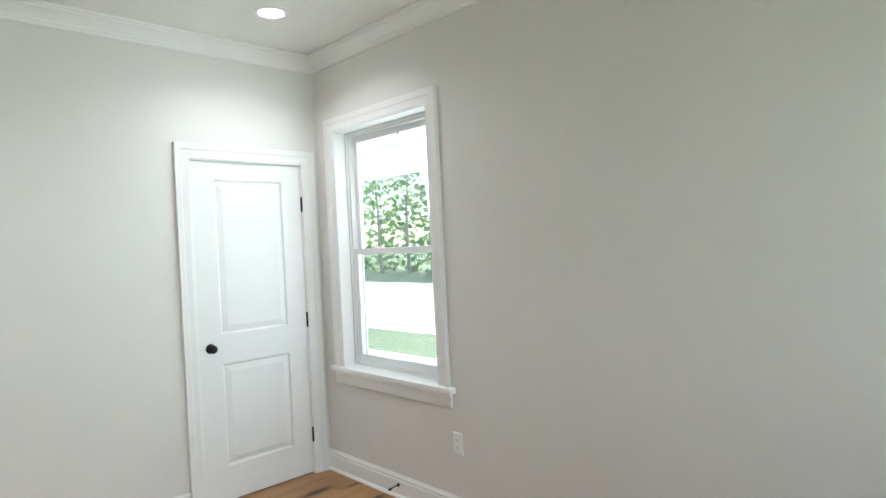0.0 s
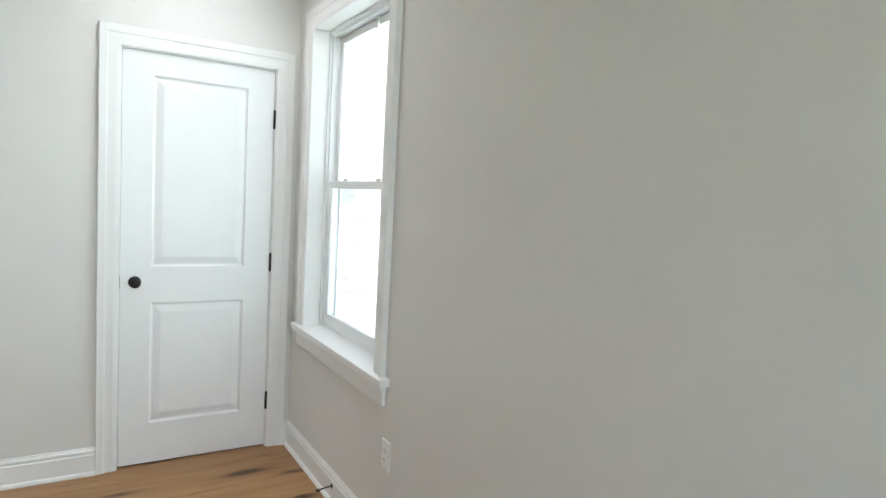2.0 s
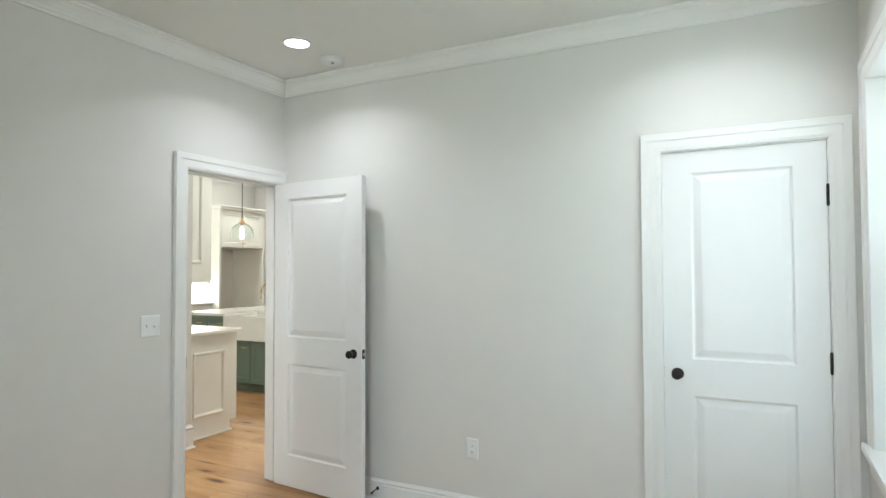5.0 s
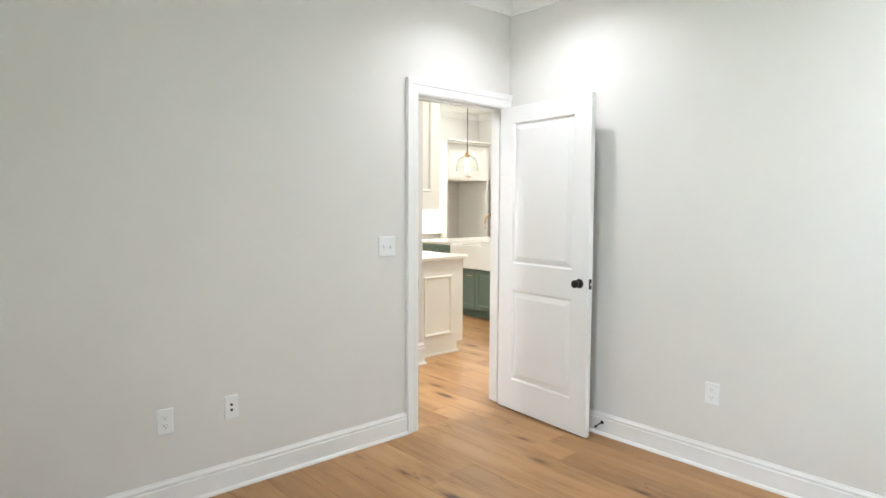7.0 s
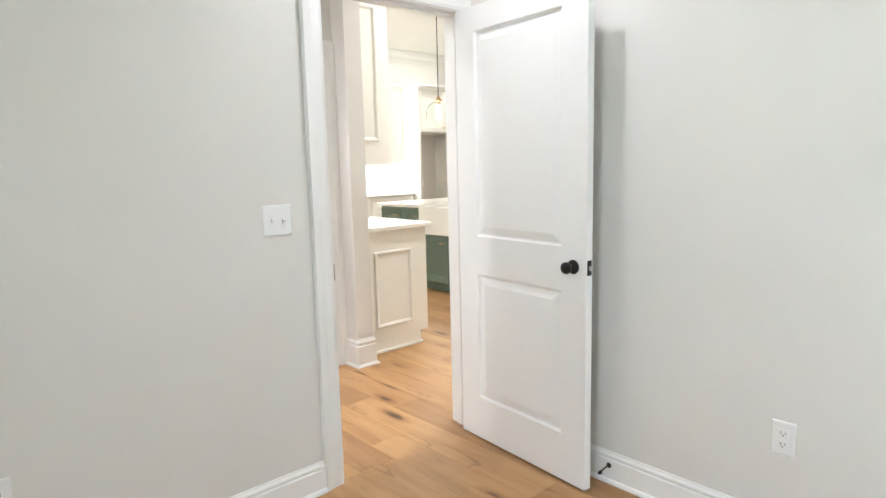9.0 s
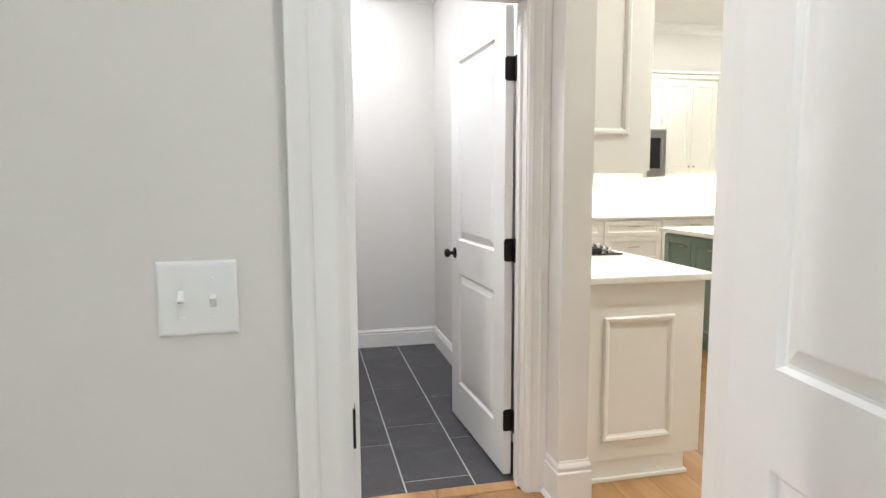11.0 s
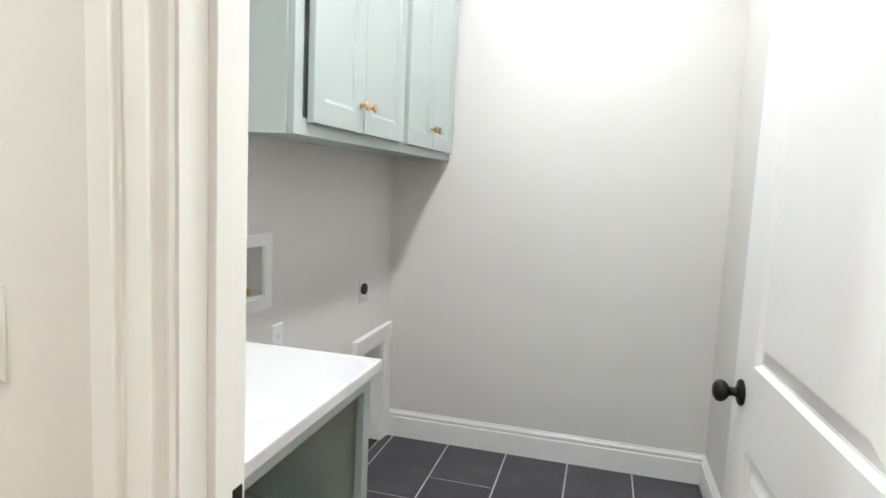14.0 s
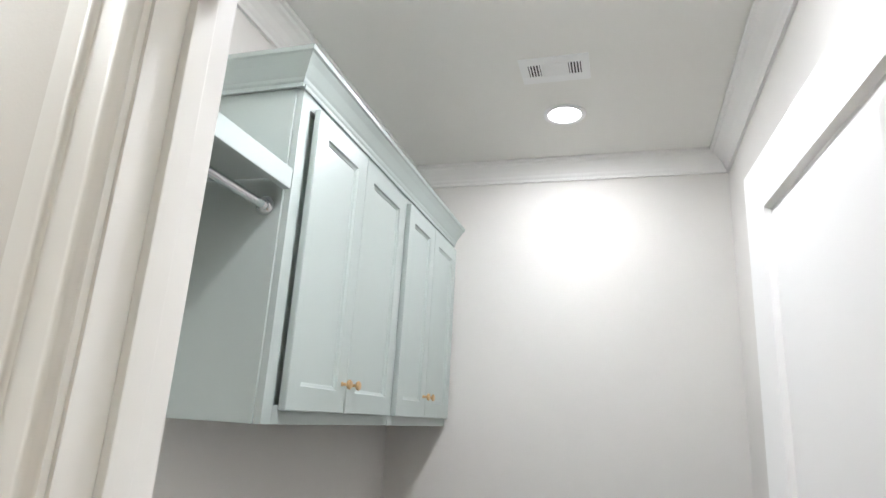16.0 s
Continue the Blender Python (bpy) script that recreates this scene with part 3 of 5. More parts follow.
for b in (((WALL_X - 0.002, Y0 - 0.02, SILL), (WALL_X + 0.16, Y0, HEAD)), ((WALL_X - 0.002, Y1, SILL), (WALL_X + 0.16, Y1 + 0.02, HEAD)), ((WALL_X - 0.002, Y0 - 0.02, HEAD), (WALL_X + 0.16, Y1 + 0.02, HEAD + 0.02))):
    boxes("jamb_liner", [b], TRIM, win)
FX = WALL_X + 0.085
boxes("window_frame", [((FX, Y0, SILL), (FX + 0.07, Y0 + 0.03, HEAD)), ((FX, Y1 - 0.03, SILL), (FX + 0.07, Y1, HEAD)), ((FX, Y0 + 0.03, HEAD - 0.03), (FX + 0.07, Y1 - 0.03, HEAD)), ((FX, Y0 + 0.03, SILL), (FX + 0.07, Y1 - 0.03, SILL + 0.02)),
                       ((FX - 0.012, Y0, SILL), (FX, Y0 + 0.014, HEAD)), ((FX - 0.012, Y1 - 0.014, SILL), (FX, Y1, HEAD)), ((FX - 0.012, Y0 + 0.014, HEAD - 0.014), (FX, Y1 - 0.014, HEAD))], PLASTIC, win, 0.002)


def sash(x, z0, z1, bottom, top):
    a, b = Y0 + 0.031, Y1 - 0.031
    s = boxes("sash", [((x, a, z0), (x + 0.03, a + 0.036, z1)), ((x, b - 0.036, z0), (x + 0.03, b, z1)), ((x, a + 0.036, z0), (x + 0.03, b - 0.036, z0 + bottom)), ((x, a + 0.036, z1 - top), (x + 0.03, b - 0.036, z1))], PLASTIC, win, 0.003, "white vinyl sash")
    pane = boxes("pane", [((x + 0.012, a + 0.034, z0 + bottom - 0.002), (x + 0.016, b - 0.034, z1 - top + 0.002))], GLASS, s)
    pane.visible_shadow = False
    return s


sash(FX + 0.004, SILL + 0.021, 1.475, 0.05, 0.036)
sash(FX + 0.037, 1.44, HEAD - 0.031, 0.036, 0.036)
for yy in (-0.48, -0.86):
    boxes("sash_lock", [((FX + 0.006, yy - 0.025, 1.475), (FX + 0.03, yy + 0.025, 1.487))], PLASTIC, win, 0.003)
net = boxes("insect_screen", [((FX + 0.062, Y0 + 0.031, SILL + 0.021), (FX + 0.069, Y0 + 0.048, 1.46)), ((FX + 0.062, Y1 - 0.048, SILL + 0.021), (FX + 0.069, Y1 - 0.031, 1.46)), ((FX + 0.062, Y0 + 0.048, SILL + 0.021), (FX + 0.069, Y1 - 0.048, SILL + 0.038)), ((FX + 0.062, Y0 + 0.048, 1.444), (FX + 0.069, Y1 - 0.048, 1.46))], PLASTIC, win, 0, "white framed insect screen")
boxes("mesh", [((FX + 0.064, Y0 + 0.047, SILL + 0.037), (FX + 0.0645, Y1 - 0.047, 1.445))], MESH, net, 0, "fine grey insect mesh")
boxes("screen_tab", [((FX + 0.02, -0.75, HEAD - 0.085), (FX + 0.03, -0.735, HEAD - 0.03))], CREAM, win, 0.002)

# the window behind the walk
rear = setting(new("window_2"), "white framed window in the rear wall", "window")
casing("casing", lambda a, o, u: (a, BACK_Y + 0.001 + o, u), 1.97, 3.03, 2.18, 0.77, rear)
boxes("sill", [((1.84, BACK_Y - 0.1, 0.738), (3.16, BACK_Y + 0.05, 0.77))], TRIM, rear, 0.005)
boxes("window_frame", [((1.95, BACK_Y - 0.12, 0.77), (2.0, BACK_Y - 0.07, 2.2)), ((3.0, BACK_Y - 0.12, 0.77), (3.05, BACK_Y - 0.07, 2.2)), ((2.0, BACK_Y - 0.12, 1.45), (3.0, BACK_Y - 0.07, 1.5)), ((2.0, BACK_Y - 0.12, 2.15), (3.0, BACK_Y - 0.07, 2.2))], PLASTIC, rear, 0.002)
for z0, z1 in ((0.77, 1.45), (1.5, 2.15)):
    boxes("pane", [((2.0, BACK_Y - 0.098, z0), (3.0, BACK_Y - 0.094, z1))], GLASS, rear).visible_shadow = False


# ---- ceiling fittings ----
def downlight(x, y, lens, label="white recessed ceiling downlight, switched on", z=CEIL):
    d = thing("downlight", (x, y, z), label, "ceiling light", "recessed downlights")
    lathe("trim_ring", [(0.066, -0.0005), (0.088, -0.001), (0.089, -0.004), (0.080, -0.008), (0.070, -0.008), (0.066, -0.004)], pose(x, y, z), PLASTIC, d, 32)
    lathe("lens", [(0, -0.003), (0.067, -0.003), (0.067, -0.0045), (0, -0.0055)], pose(x, y, z), lens, d, 32, "bright glowing lens")
    return d


for lx, ly in BED_LIGHTS:
    downlight(lx, ly, LENS)
# the second laundry fitting is unseen and added with its lamp
for lx, ly in LAUNDRY_LIGHTS:
    downlight(lx, ly, LENS)
# added hall fitting, out of view
downlight(*HALL_ADDED_LIGHT, LENS_WARM)
# the last two kitchen fittings are unseen and added
for lx, ly in KITCHEN_LIGHTS:
    downlight(lx, ly, LENS_WARM, z=KCEIL)

smoke = thing("smoke_detector", (0.62, -0.26, CEIL), "round white plastic smoke detector on the ceiling", "smoke detector")
lathe("base", [(0, 0), (0.066, 0), (0.066, -0.010), (0, -0.010)], pose(0.62, -0.26, CEIL - 0.0005), PLASTIC, smoke, 32)
lathe("cover", [(0.058, -0.0105), (0.062, -0.014), (0.060, -0.026), (0.048, -0.034), (0, -0.036)], pose(0.62, -0.26, CEIL), PLASTIC, smoke, 32)
lathe("test_button", [(0.009, -0.034), (0.009, -0.038), (0, -0.038)], pose(0.645, -0.28, CEIL), GRILLE, smoke, 12)

# ceiling fan, of which the pull chain hangs into view
FAN = (1.59, -1.885)
fan = thing("ceiling_fan", (*FAN, CEIL), "white ceiling fan with a pull chain, at rest", "ceiling fan")
lathe("canopy", [(0, 0), (0.07, 0), (0.065, -0.03), (0.03, -0.055), (0.013, -0.06), (0, -0.06)], pose(*FAN, CEIL - 0.0005), PLASTIC, fan)
tube("downrod", [(*FAN, CEIL - 0.05), (*FAN, 2.64)], 0.012, PLASTIC, fan)
lathe("motor", [(0, 2.65), (0.05, 2.645), (0.10, 2.62), (0.11, 2.59), (0.10, 2.565), (0.07, 2.555), (0, 2.55)], pose(*FAN, 0), PLASTIC, fan)
for k in range(5):
    bm = bmesh.new()
    add_box(bm, (0.16, -0.06, -0.004), (0.60, 0.06, 0.004), 0.003)
    bm.transform(pose(*FAN, 2.60, 0, 0, 20 + 72 * k) @ pose(0, 0, 0, 10, 0, 0))
    blade = part("blade", bm, PLASTIC, fan)
    bm = bmesh.new()
    add_box(bm, (0.08, -0.015, -0.006), (0.2, 0.015, -0.002), 0.001)
    bm.transform(pose(*FAN, 2.60, 0, 0, 20 + 72 * k) @ pose(0, 0, 0, 10, 0, 0))
    part("blade_iron", bm, PLASTIC, blade)
chain = tube("pull_chain", [(FAN[0] - 0.03, FAN[1], 2.56), (FAN[0] - 0.03, FAN[1], 2.335)], 0.0014, CHROME, fan, 6)
lathe("chain_pull", [(0, 2.295), (0.004, 2.297), (0.005, 2.315), (0.003, 2.333), (0, 2.335)], pose(FAN[0] - 0.03, FAN[1], 0), BRASS, chain, 10)


# ---- plates on the walls ----
def plate(name, m, width, label, category, kind, group=""):
    """A cover plate on a wall; local -y looks into the room."""
    p = thing(name, (0, 0, 0), label, category, group)
    p.matrix_basis = m

    def local(nm, a, b, mat, bev=0.0):
        bm = bmesh.new()
        add_box(bm, a, b, bev)
        bm.transform(m)
        return part(nm, bm, mat, p)
    w, h = width / 2, 0.0585
    bm = bmesh.new()
    rings = []
    for ins, out in ((0, -0.0005), (0.0005, 0.003), (0.004, 0.0055), (0.008, 0.006)):
        rings.append([bm.verts.new((sx * (w - ins), -out, sz * (h - ins))) for sx, sz in ((-1, -1), (1, -1), (1, 1), (-1, 1))])
    for a, b in zip(rings, rings[1:]):
        for q in range(4):
            bm.faces.new((a[q], a[(q + 1) % 4], b[(q + 1) % 4], b[q]))
    bm.faces.new(rings[-1])
    bm.transform(m)
    part("cover_plate", bm, PLASTIC, p)
    gangs = 2 if width > 0.1 else 1
    for g in range(gangs):
        gx = (g - (gangs - 1) / 2) * 0.046
        if kind == "switch":
            local("slot", (gx - 0.0055, -0.0064, -0.0125), (gx + 0.0055, -0.0058, 0.0125), PLASTIC)
            up = 1 if g == 0 else -1
            bm = bmesh.new()
            add_box(bm, (gx - 0.0048, -0.015, -0.0085), (gx + 0.0048, 0.0, 0.0085), 0.0018)
            bm.transform(m @ pose(0, 0, 0, -25 * up, 0, 0))
            part("toggle", bm, PLASTIC, p)
            for z in (-0.030, 0.030):
                local("screw", (gx - 0.0025, -0.0068, z - 0.0025), (gx + 0.0025, -0.0058, z + 0.0025), PLASTIC, 0.001)
        if kind == "outlet":
            for z in (-0.0195, 0.0195):
                face = local("receptacle", (gx - 0.017, -0.0078, z - 0.014), (gx + 0.017, -0.0058, z + 0.014), PLASTIC, 0.0015)
                for a, b in (((gx - 0.0075, z - 0.003), (gx - 0.0055, z + 0.006)), ((gx + 0.0055, z - 0.002), (gx + 0.0075, z + 0.005)), ((gx - 0.0022, z - 0.0105), (gx + 0.0022, z - 0.0065))):
                    bm = bmesh.new()
                    add_box(bm, (a[0], -0.0081, a[1]), (b[0], -0.0076, b[1]))
                    bm.transform(m)
                    part("slot", bm, SLOT, face)
            local("screw", (gx - 0.0025, -0.0068, -0.0025), (gx + 0.0025, -0.0058, 0.0025), PLASTIC, 0.001)
        if kind == "data":
            for z in (-0.014, 0.012):
                local("jack", (gx - 0.006, -0.0066, z - 0.006), (gx + 0.006, -0.0058, z + 0.006), SLOT, 0.001)
    return p


plate("light_switch", pose(0, -1.046, 1.149, 0, 0, 90), 0.118, "white double toggle light switch on the wall", "light switch", "switch")
plate("light_switch", pose(HALL_X, -1.11, 1.155, 0, 0, 90), 0.070, "white single toggle light switch on the wall", "light switch", "switch")
OUT = "white duplex power outlet low on the wall"
plate("power_outlet", pose(1.454, 0, 0.408, 0, 0, 0), 0.074, OUT, "outlet", "outlet", "power outlets")
plate("power_outlet", pose(WALL_X, -1.246, 0.420, 0, 0, -90), 0.070, OUT, "outlet", "outlet", "power outlets")
plate("power_outlet", pose(0, -2.292, 0.405, 0, 0, 90), 0.074, OUT, "outlet", "outlet", "power outlets")
plate("cable_outlet", pose(0, -1.985, 0.405, 0, 0, 90), 0.070, "white cable and data wall plate with two dark jacks", "outlet", "data")
plate("power_outlet", pose(HALL_X, -1.106, 0.408, 0, 0, 90), 0.070, OUT, "outlet", "outlet", "power outlets")
plate("power_outlet", pose(-2.617, LAU_L, 0.788, 0, 0, 180), 0.070, OUT, "outlet", "outlet", "power outlets")


def door_stop(m):
    s = thing("door_stop", (0, 0, 0), "small dark spring door stop screwed to the baseboard", "door stop", "door stops")
    s.matrix_basis = m
    lathe("base", [(0, 0), (0.012, 0), (0.010, 0.004), (0.004, 0.006), (0, 0.006)], m @ pose(0, 0, 0, 90, 0, 0), BRONZE, s, 12)
    tube("spring", [m @ Vector((0, -0.004 - 0.06 * i / 6, -0.008 * (i / 6) ** 2)) for i in range(7)], 0.0036, BRONZE, s, 8)
    lathe("tip", [(0, 0), (0.007, 0), (0.008, 0.006), (0.006, 0.014), (0, 0.015)], m @ pose(0, -0.060, -0.008, 90, 0, 0), RUBBER, s, 12)


door_stop(pose(0.80, -0.0155, 0.075))
door_stop(pose(WALL_X - 0.0155, -0.74, 0.075, 0, 0, -90))


# ---- the laundry ----
def shaker(name, to_world, a0, a1, z0, z1, material, parent, thick=0.019, rail=0.062, label=""):
    """A framed door or drawer front; to_world(along, out, up), back at out = 0."""
    bm = bmesh.new()
    rings = []
    for ins, out in ((0, 0), (0, thick - 0.002), (0.002, thick), (rail, thick), (rail + 0.003, thick - 0.006), (rail + 0.010, thick - 0.009), (rail + 0.011, thick - 0.011)):
        rings.append([bm.verts.new(to_world(*c)) for c in ((a0 + ins, out, z0 + ins), (a1 - ins, out, z0 + ins), (a1 - ins, out, z1 - ins), (a0 + ins, out, z1 - ins))])
    for a, b in zip(rings, rings[1:]):
        for q in range(4):
            bm.faces.new((a[q], a[(q + 1) % 4], b[(q + 1) % 4], b[q]))
    bm.faces.new(rings[0][::-1])
    bm.faces.new(rings[-1])
    return part(name, bm, material, parent, label)


PULL_PROFILE = [(0, 0), (0.007, 0), (0.007, 0.002), (0.0045, 0.004), (0.0045, 0.014), (0.008, 0.018), (0.0135, 0.021), (0.0145, 0.025), (0.012, 0.029), (0, 0.030)]
CAB_Y, CAB_Z0, CAB_Z1 = -1.174, 1.460, 2.350


def wall_cabinet(x0, x1, doors, end, z0=CAB_Z0):
    """A sage wall cabinet with two doors; x0 is the end by the hall."""
    c = thing("wall_cabinet", ((x0 + x1) / 2, LAU_L, z0), "pale sage painted wall cabinet with two framed doors and brass knobs", "cabinet", "laundry wall cabinets")
    boxes("body", [((x1 + 0.001, LAU_L + 0.001, z0 + 0.012), (x0 - 0.001, CAB_Y - 0.019, CAB_Z1))], SAGE, c, 0.001)
    fr = [((x0 - 0.045, CAB_Y - 0.0185, z0), (x0, CAB_Y, CAB_Z1)), ((x1, CAB_Y - 0.0185, z0), (x1 + 0.03, CAB_Y, CAB_Z1)), ((x1 + 0.03, CAB_Y - 0.0185, z0), (x0 - 0.045, CAB_Y, z0 + 0.045)), ((x1 + 0.03, CAB_Y - 0.0185, CAB_Z1 - 0.05), (x0 - 0.045, CAB_Y, CAB_Z1))]
    boxes("face_frame", fr, SAGE, c, 0.001)
    if end:
        boxes("end_panel", [((x0 - 0.0008, LAU_L + 0.001, z0), (x0 + 0.006, CAB_Y - 0.020, CAB_Z1))], SAGE, c, 0.001)
    for k, (d0, d1) in enumerate(doors):
        door = shaker("door", lambda a, o, u: (a, CAB_Y + 0.0025 + o, u), d1 + 0.0015, d0 - 0.0015, CAB_Z0 + 0.034, 2.312, SAGE, c)
        kx = (d1 + 0.032) if k == 0 else (d0 - 0.032)
        lathe("knob", PULL_PROFILE, pose(kx, CAB_Y + 0.0215, 1.577, -90, 0, 0), BRASS, door, 16, "round brushed brass knob")
    return c


wall_cabinet(-2.184, -2.996, [(-2.250, -2.588), (-2.588, -2.972)], True)
wall_cabinet(-2.998, LAU_BACK + 0.001, [(-3.024, -3.362), (-3.362, -3.722)], False)

top = thing("cabinet_crown", (-2.95, CAB_Y, CAB_Z1), "pale sage painted crown moulding on the wall cabinets", "moulding")
CAB_CROWN = [(0, 0), (0.006, 0), (0.010, 0.006), (0.012, 0.014), (0.018, 0.022), (0.034, 0.046), (0.048, 0.064), (0.054, 0.068), (0.056, 0.080), (0, 0.080)]
bm = bmesh.new()
z = CAB_Z1 + 0.0005
sweep(bm, CAB_CROWN, [lambda u, v: (-2.172 + u, LAU_L + 0.002, z + v), lambda u, v: (-2.172 + u, CAB_Y + u, z + v), lambda u, v: (LAU_BACK + 0.002, CAB_Y + u, z + v)])
part("moulding", bm, SAGE, top)
boxes("bead", [((-2.1775, CAB_Y + 0.0005, CAB_Z1 - 0.012), (LAU_BACK + 0.002, CAB_Y + 0.008, CAB_Z1 - 0.0005)), ((-2.1715, LAU_L + 0.002, CAB_Z1 - 0.012), (-2.1635, CAB_Y + 0.008, CAB_Z1 - 0.0005))], SAGE, top, 0.002)
boxes("top_board", [((-2.2, LAU_L + 0.002, CAB_Z1 + 0.076), (LAU_BACK + 0.002, CAB_Y, CAB_Z1 + 0.0795))], SAGE, top)

shelf = thing("hanging_shelf", (-1.82, LAU_L, 2.05), "pale sage painted shelf with a hanging rod beneath", "shelf")
boxes("shelf_board", [((HALL_IN - 0.001, LAU_L + 0.001, 2.078), (-2.171, -1.190, 2.098))], SAGE, shelf, 0.001)
boxes("front_rail", [((HALL_IN - 0.001, -1.189, 2.043), (-2.171, -1.168, 2.099))], SAGE, shelf, 0.002)
boxes("back_cleat", [((HALL_IN - 0.001, LAU_L + 0.001, 1.97), (-2.171, LAU_L + 0.019, 2.0775))], SAGE, shelf, 0.002)
rod = tube("rod", [(HALL_IN - 0.004, -1.235, 2.000), (-2.162, -1.235, 2.000)], 0.0125, CHROME, shelf, 16, "chrome hanging rod")
for x, sgn in ((-2.171, 1), (HALL_IN - 0.001, -1)):
    lathe("rod_flange", [(0, 0), (0.026, 0), (0.026, 0.003), (0.018, 0.004), (0.017, 0.016), (0, 0.016)], pose(x, -1.235, 2.0, 0, 90 * sgn, 0), CHROME, rod, 20)

bench = thing("open_base_cabinet", (-1.81, -1.2, 0), "sage painted open base cabinet with shelves beside the doorway", "cabinet")
X0, X1, FY = HALL_IN - 0.002, -2.182, -0.943
boxes("side_panel", [((X1, LAU_L + 0.001, 0.003), (X1 + 0.019, FY - 0.020, 0.874))], SAGE, bench, 0.001)
boxes("side_panel", [((X0, LAU_L + 0.001, 0.003), (X0 - 0.019, FY - 0.020, 0.874))], SAGE, bench, 0.001)
boxes("back_panel", [((X0 - 0.019, LAU_L + 0.001, 0.09), (X1 + 0.019, LAU_L + 0.008, 0.874))], SAGE, bench)
for z in (0.115, 0.500):
    boxes("shelf", [((X0 - 0.0195, LAU_L + 0.0085, z - 0.019), (X1 + 0.0195, FY - 0.0205, z))], SAGE, bench, 0.001)
boxes("face_frame", [((X1, FY - 0.0195, 0.003), (X1 + 0.04, FY, 0.874)), ((X0 - 0.04, FY - 0.0195, 0.003), (X0, FY, 0.874)), ((X1 + 0.04, FY - 0.0195, 0.835), (X0 - 0.04, FY, 0.874)), ((X1 + 0.04, FY - 0.0195, 0.472), (X0 - 0.04, FY, 0.505)), ((X1 + 0.04, FY - 0.0195, 0.003), (X0 - 0.04, FY, 0.120))], SAGE, bench, 0.0015)

bm = bmesh.new()
add_box(bm, (HALL_IN - 0.002, LAU_L + 0.001, 0.8745), (-2.202, -0.920, 0.904), 0.004)
tagged(part("countertop", bm, MARBLE), "white marble countertop with pale grey veins on the open cabinet", "countertop")

wb = thing("washer_outlet_box", (-2.415, LAU_L, 0.93), "white plastic washer outlet box with brass valve in the wall", "outlet box")
bm = bmesh.new()
ys = LAU_L + 0.004
o = [(-2.276, 0.915), (-2.574, 0.915), (-2.574, 1.166), (-2.276, 1.166)]
i4 = [(-2.319, 0.956), (-2.532, 0.956), (-2.532, 1.124), (-2.319, 1.124)]
loops = [[bm.verts.new((x, LAU_L + 0.0005, z)) for x, z in o], [bm.verts.new((x, ys, z)) for x, z in o], [bm.verts.new((x, ys, z)) for x, z in i4], [bm.verts.new((x, LAU_L - 0.085, z)) for x, z in i4]]
for a, b in zip(loops, loops[1:]):
    for q in range(4):
        bm.faces.new((a[q], a[(q + 1) % 4], b[(q + 1) % 4], b[q]))
bm.faces.new(loops[-1])
part("box", bm, PLASTIC, wb)
valve = tube("valve", [(-2.43, LAU_L - 0.04, 0.968), (-2.43, LAU_L - 0.04, 1.03)], 0.013, BRASS, wb, 14, "brass hose valve")
tube("outlet", [(-2.43, LAU_L - 0.04, 0.998), (-2.43, LAU_L + 0.002, 0.990), (-2.43, LAU_L + 0.012, 0.985)], 0.011, BRASS, valve, 12)
boxes("lever", [((-2.462, LAU_L - 0.048, 1.032), (-2.398, LAU_L - 0.030, 1.050)), ((-2.436, LAU_L - 0.044, 1.020), (-2.424, LAU_L - 0.034, 1.033))], BLUE, valve, 0.004, "blue plastic lever")
lathe("drain", [(0, 0), (0.026, 0), (0.026, 0.012), (0.020, 0.014), (0, 0.014)], pose(-2.355, LAU_L - 0.04, 0.9665), PLASTIC, wb, 20)

dp = thing("dryer_outlet", (-3.375, LAU_L, 0.85), "steel plate with a black round dryer receptacle", "outlet")
boxes("cover_plate", [((-3.334, LAU_L + 0.0005, 0.786), (-3.432, LAU_L + 0.005, 0.906))], CHROME, dp, 0.0015)
lathe("receptacle", [(0.026, 0), (0.026, 0.006), (0.022, 0.009), (0, 0.009)], pose(-3.384, LAU_L + 0.005, 0.845, -90, 0, 0), RUBBER, dp, 24)

vent = setting(new("trim_dryer_vent"), "white painted casing round the dryer vent recess in the wall", "trim")
casing("casing", lambda a, o, u: (a, LAU_L + 0.001 + o, u), -3.652, -3.362, 0.527, 0, vent)
boxes("recess", [((-3.66, LAU_L - 0.098, 0.0), (-3.36, LAU_L - 0.09, 0.53)), ((-3.66, LAU_L - 0.09, 0.0), (-3.652, LAU_L, 0.53)), ((-3.368, LAU_L - 0.09, 0.0), (-3.36, LAU_L, 0.53)), ((-3.652, LAU_L - 0.09, 0.522), (-3.368, LAU_L, 0.53))], TRIM, vent)

av = thing("air_vent", (-2.90, -0.576, CEIL), "white steel ceiling air register with louvres", "air vent")
AX0, AX1, AY0, AY1 = -2.966, -2.799, -0.702, -0.450
zc = CEIL - 0.0005
boxes("vent_plate", [((AX0, AY0, zc - 0.004), (AX0 + 0.045, AY1, zc)), ((AX1 - 0.045, AY0, zc - 0.004), (AX1, AY1, zc)), ((AX0 + 0.045, AY0, zc - 0.004), (AX1 - 0.045, AY0 + 0.03, zc)), ((AX0 + 0.045, AY1 - 0.03, zc - 0.004), (AX1 - 0.045, AY1, zc)),
                     ((AX0 + 0.045, AY0 + 0.075, zc - 0.004), (AX1 - 0.045, AY0 + 0.083, zc)), ((AX0 + 0.045, AY1 - 0.083, zc - 0.004), (AX1 - 0.045, AY1 - 0.075, zc))], PLASTIC, av, 0.001)
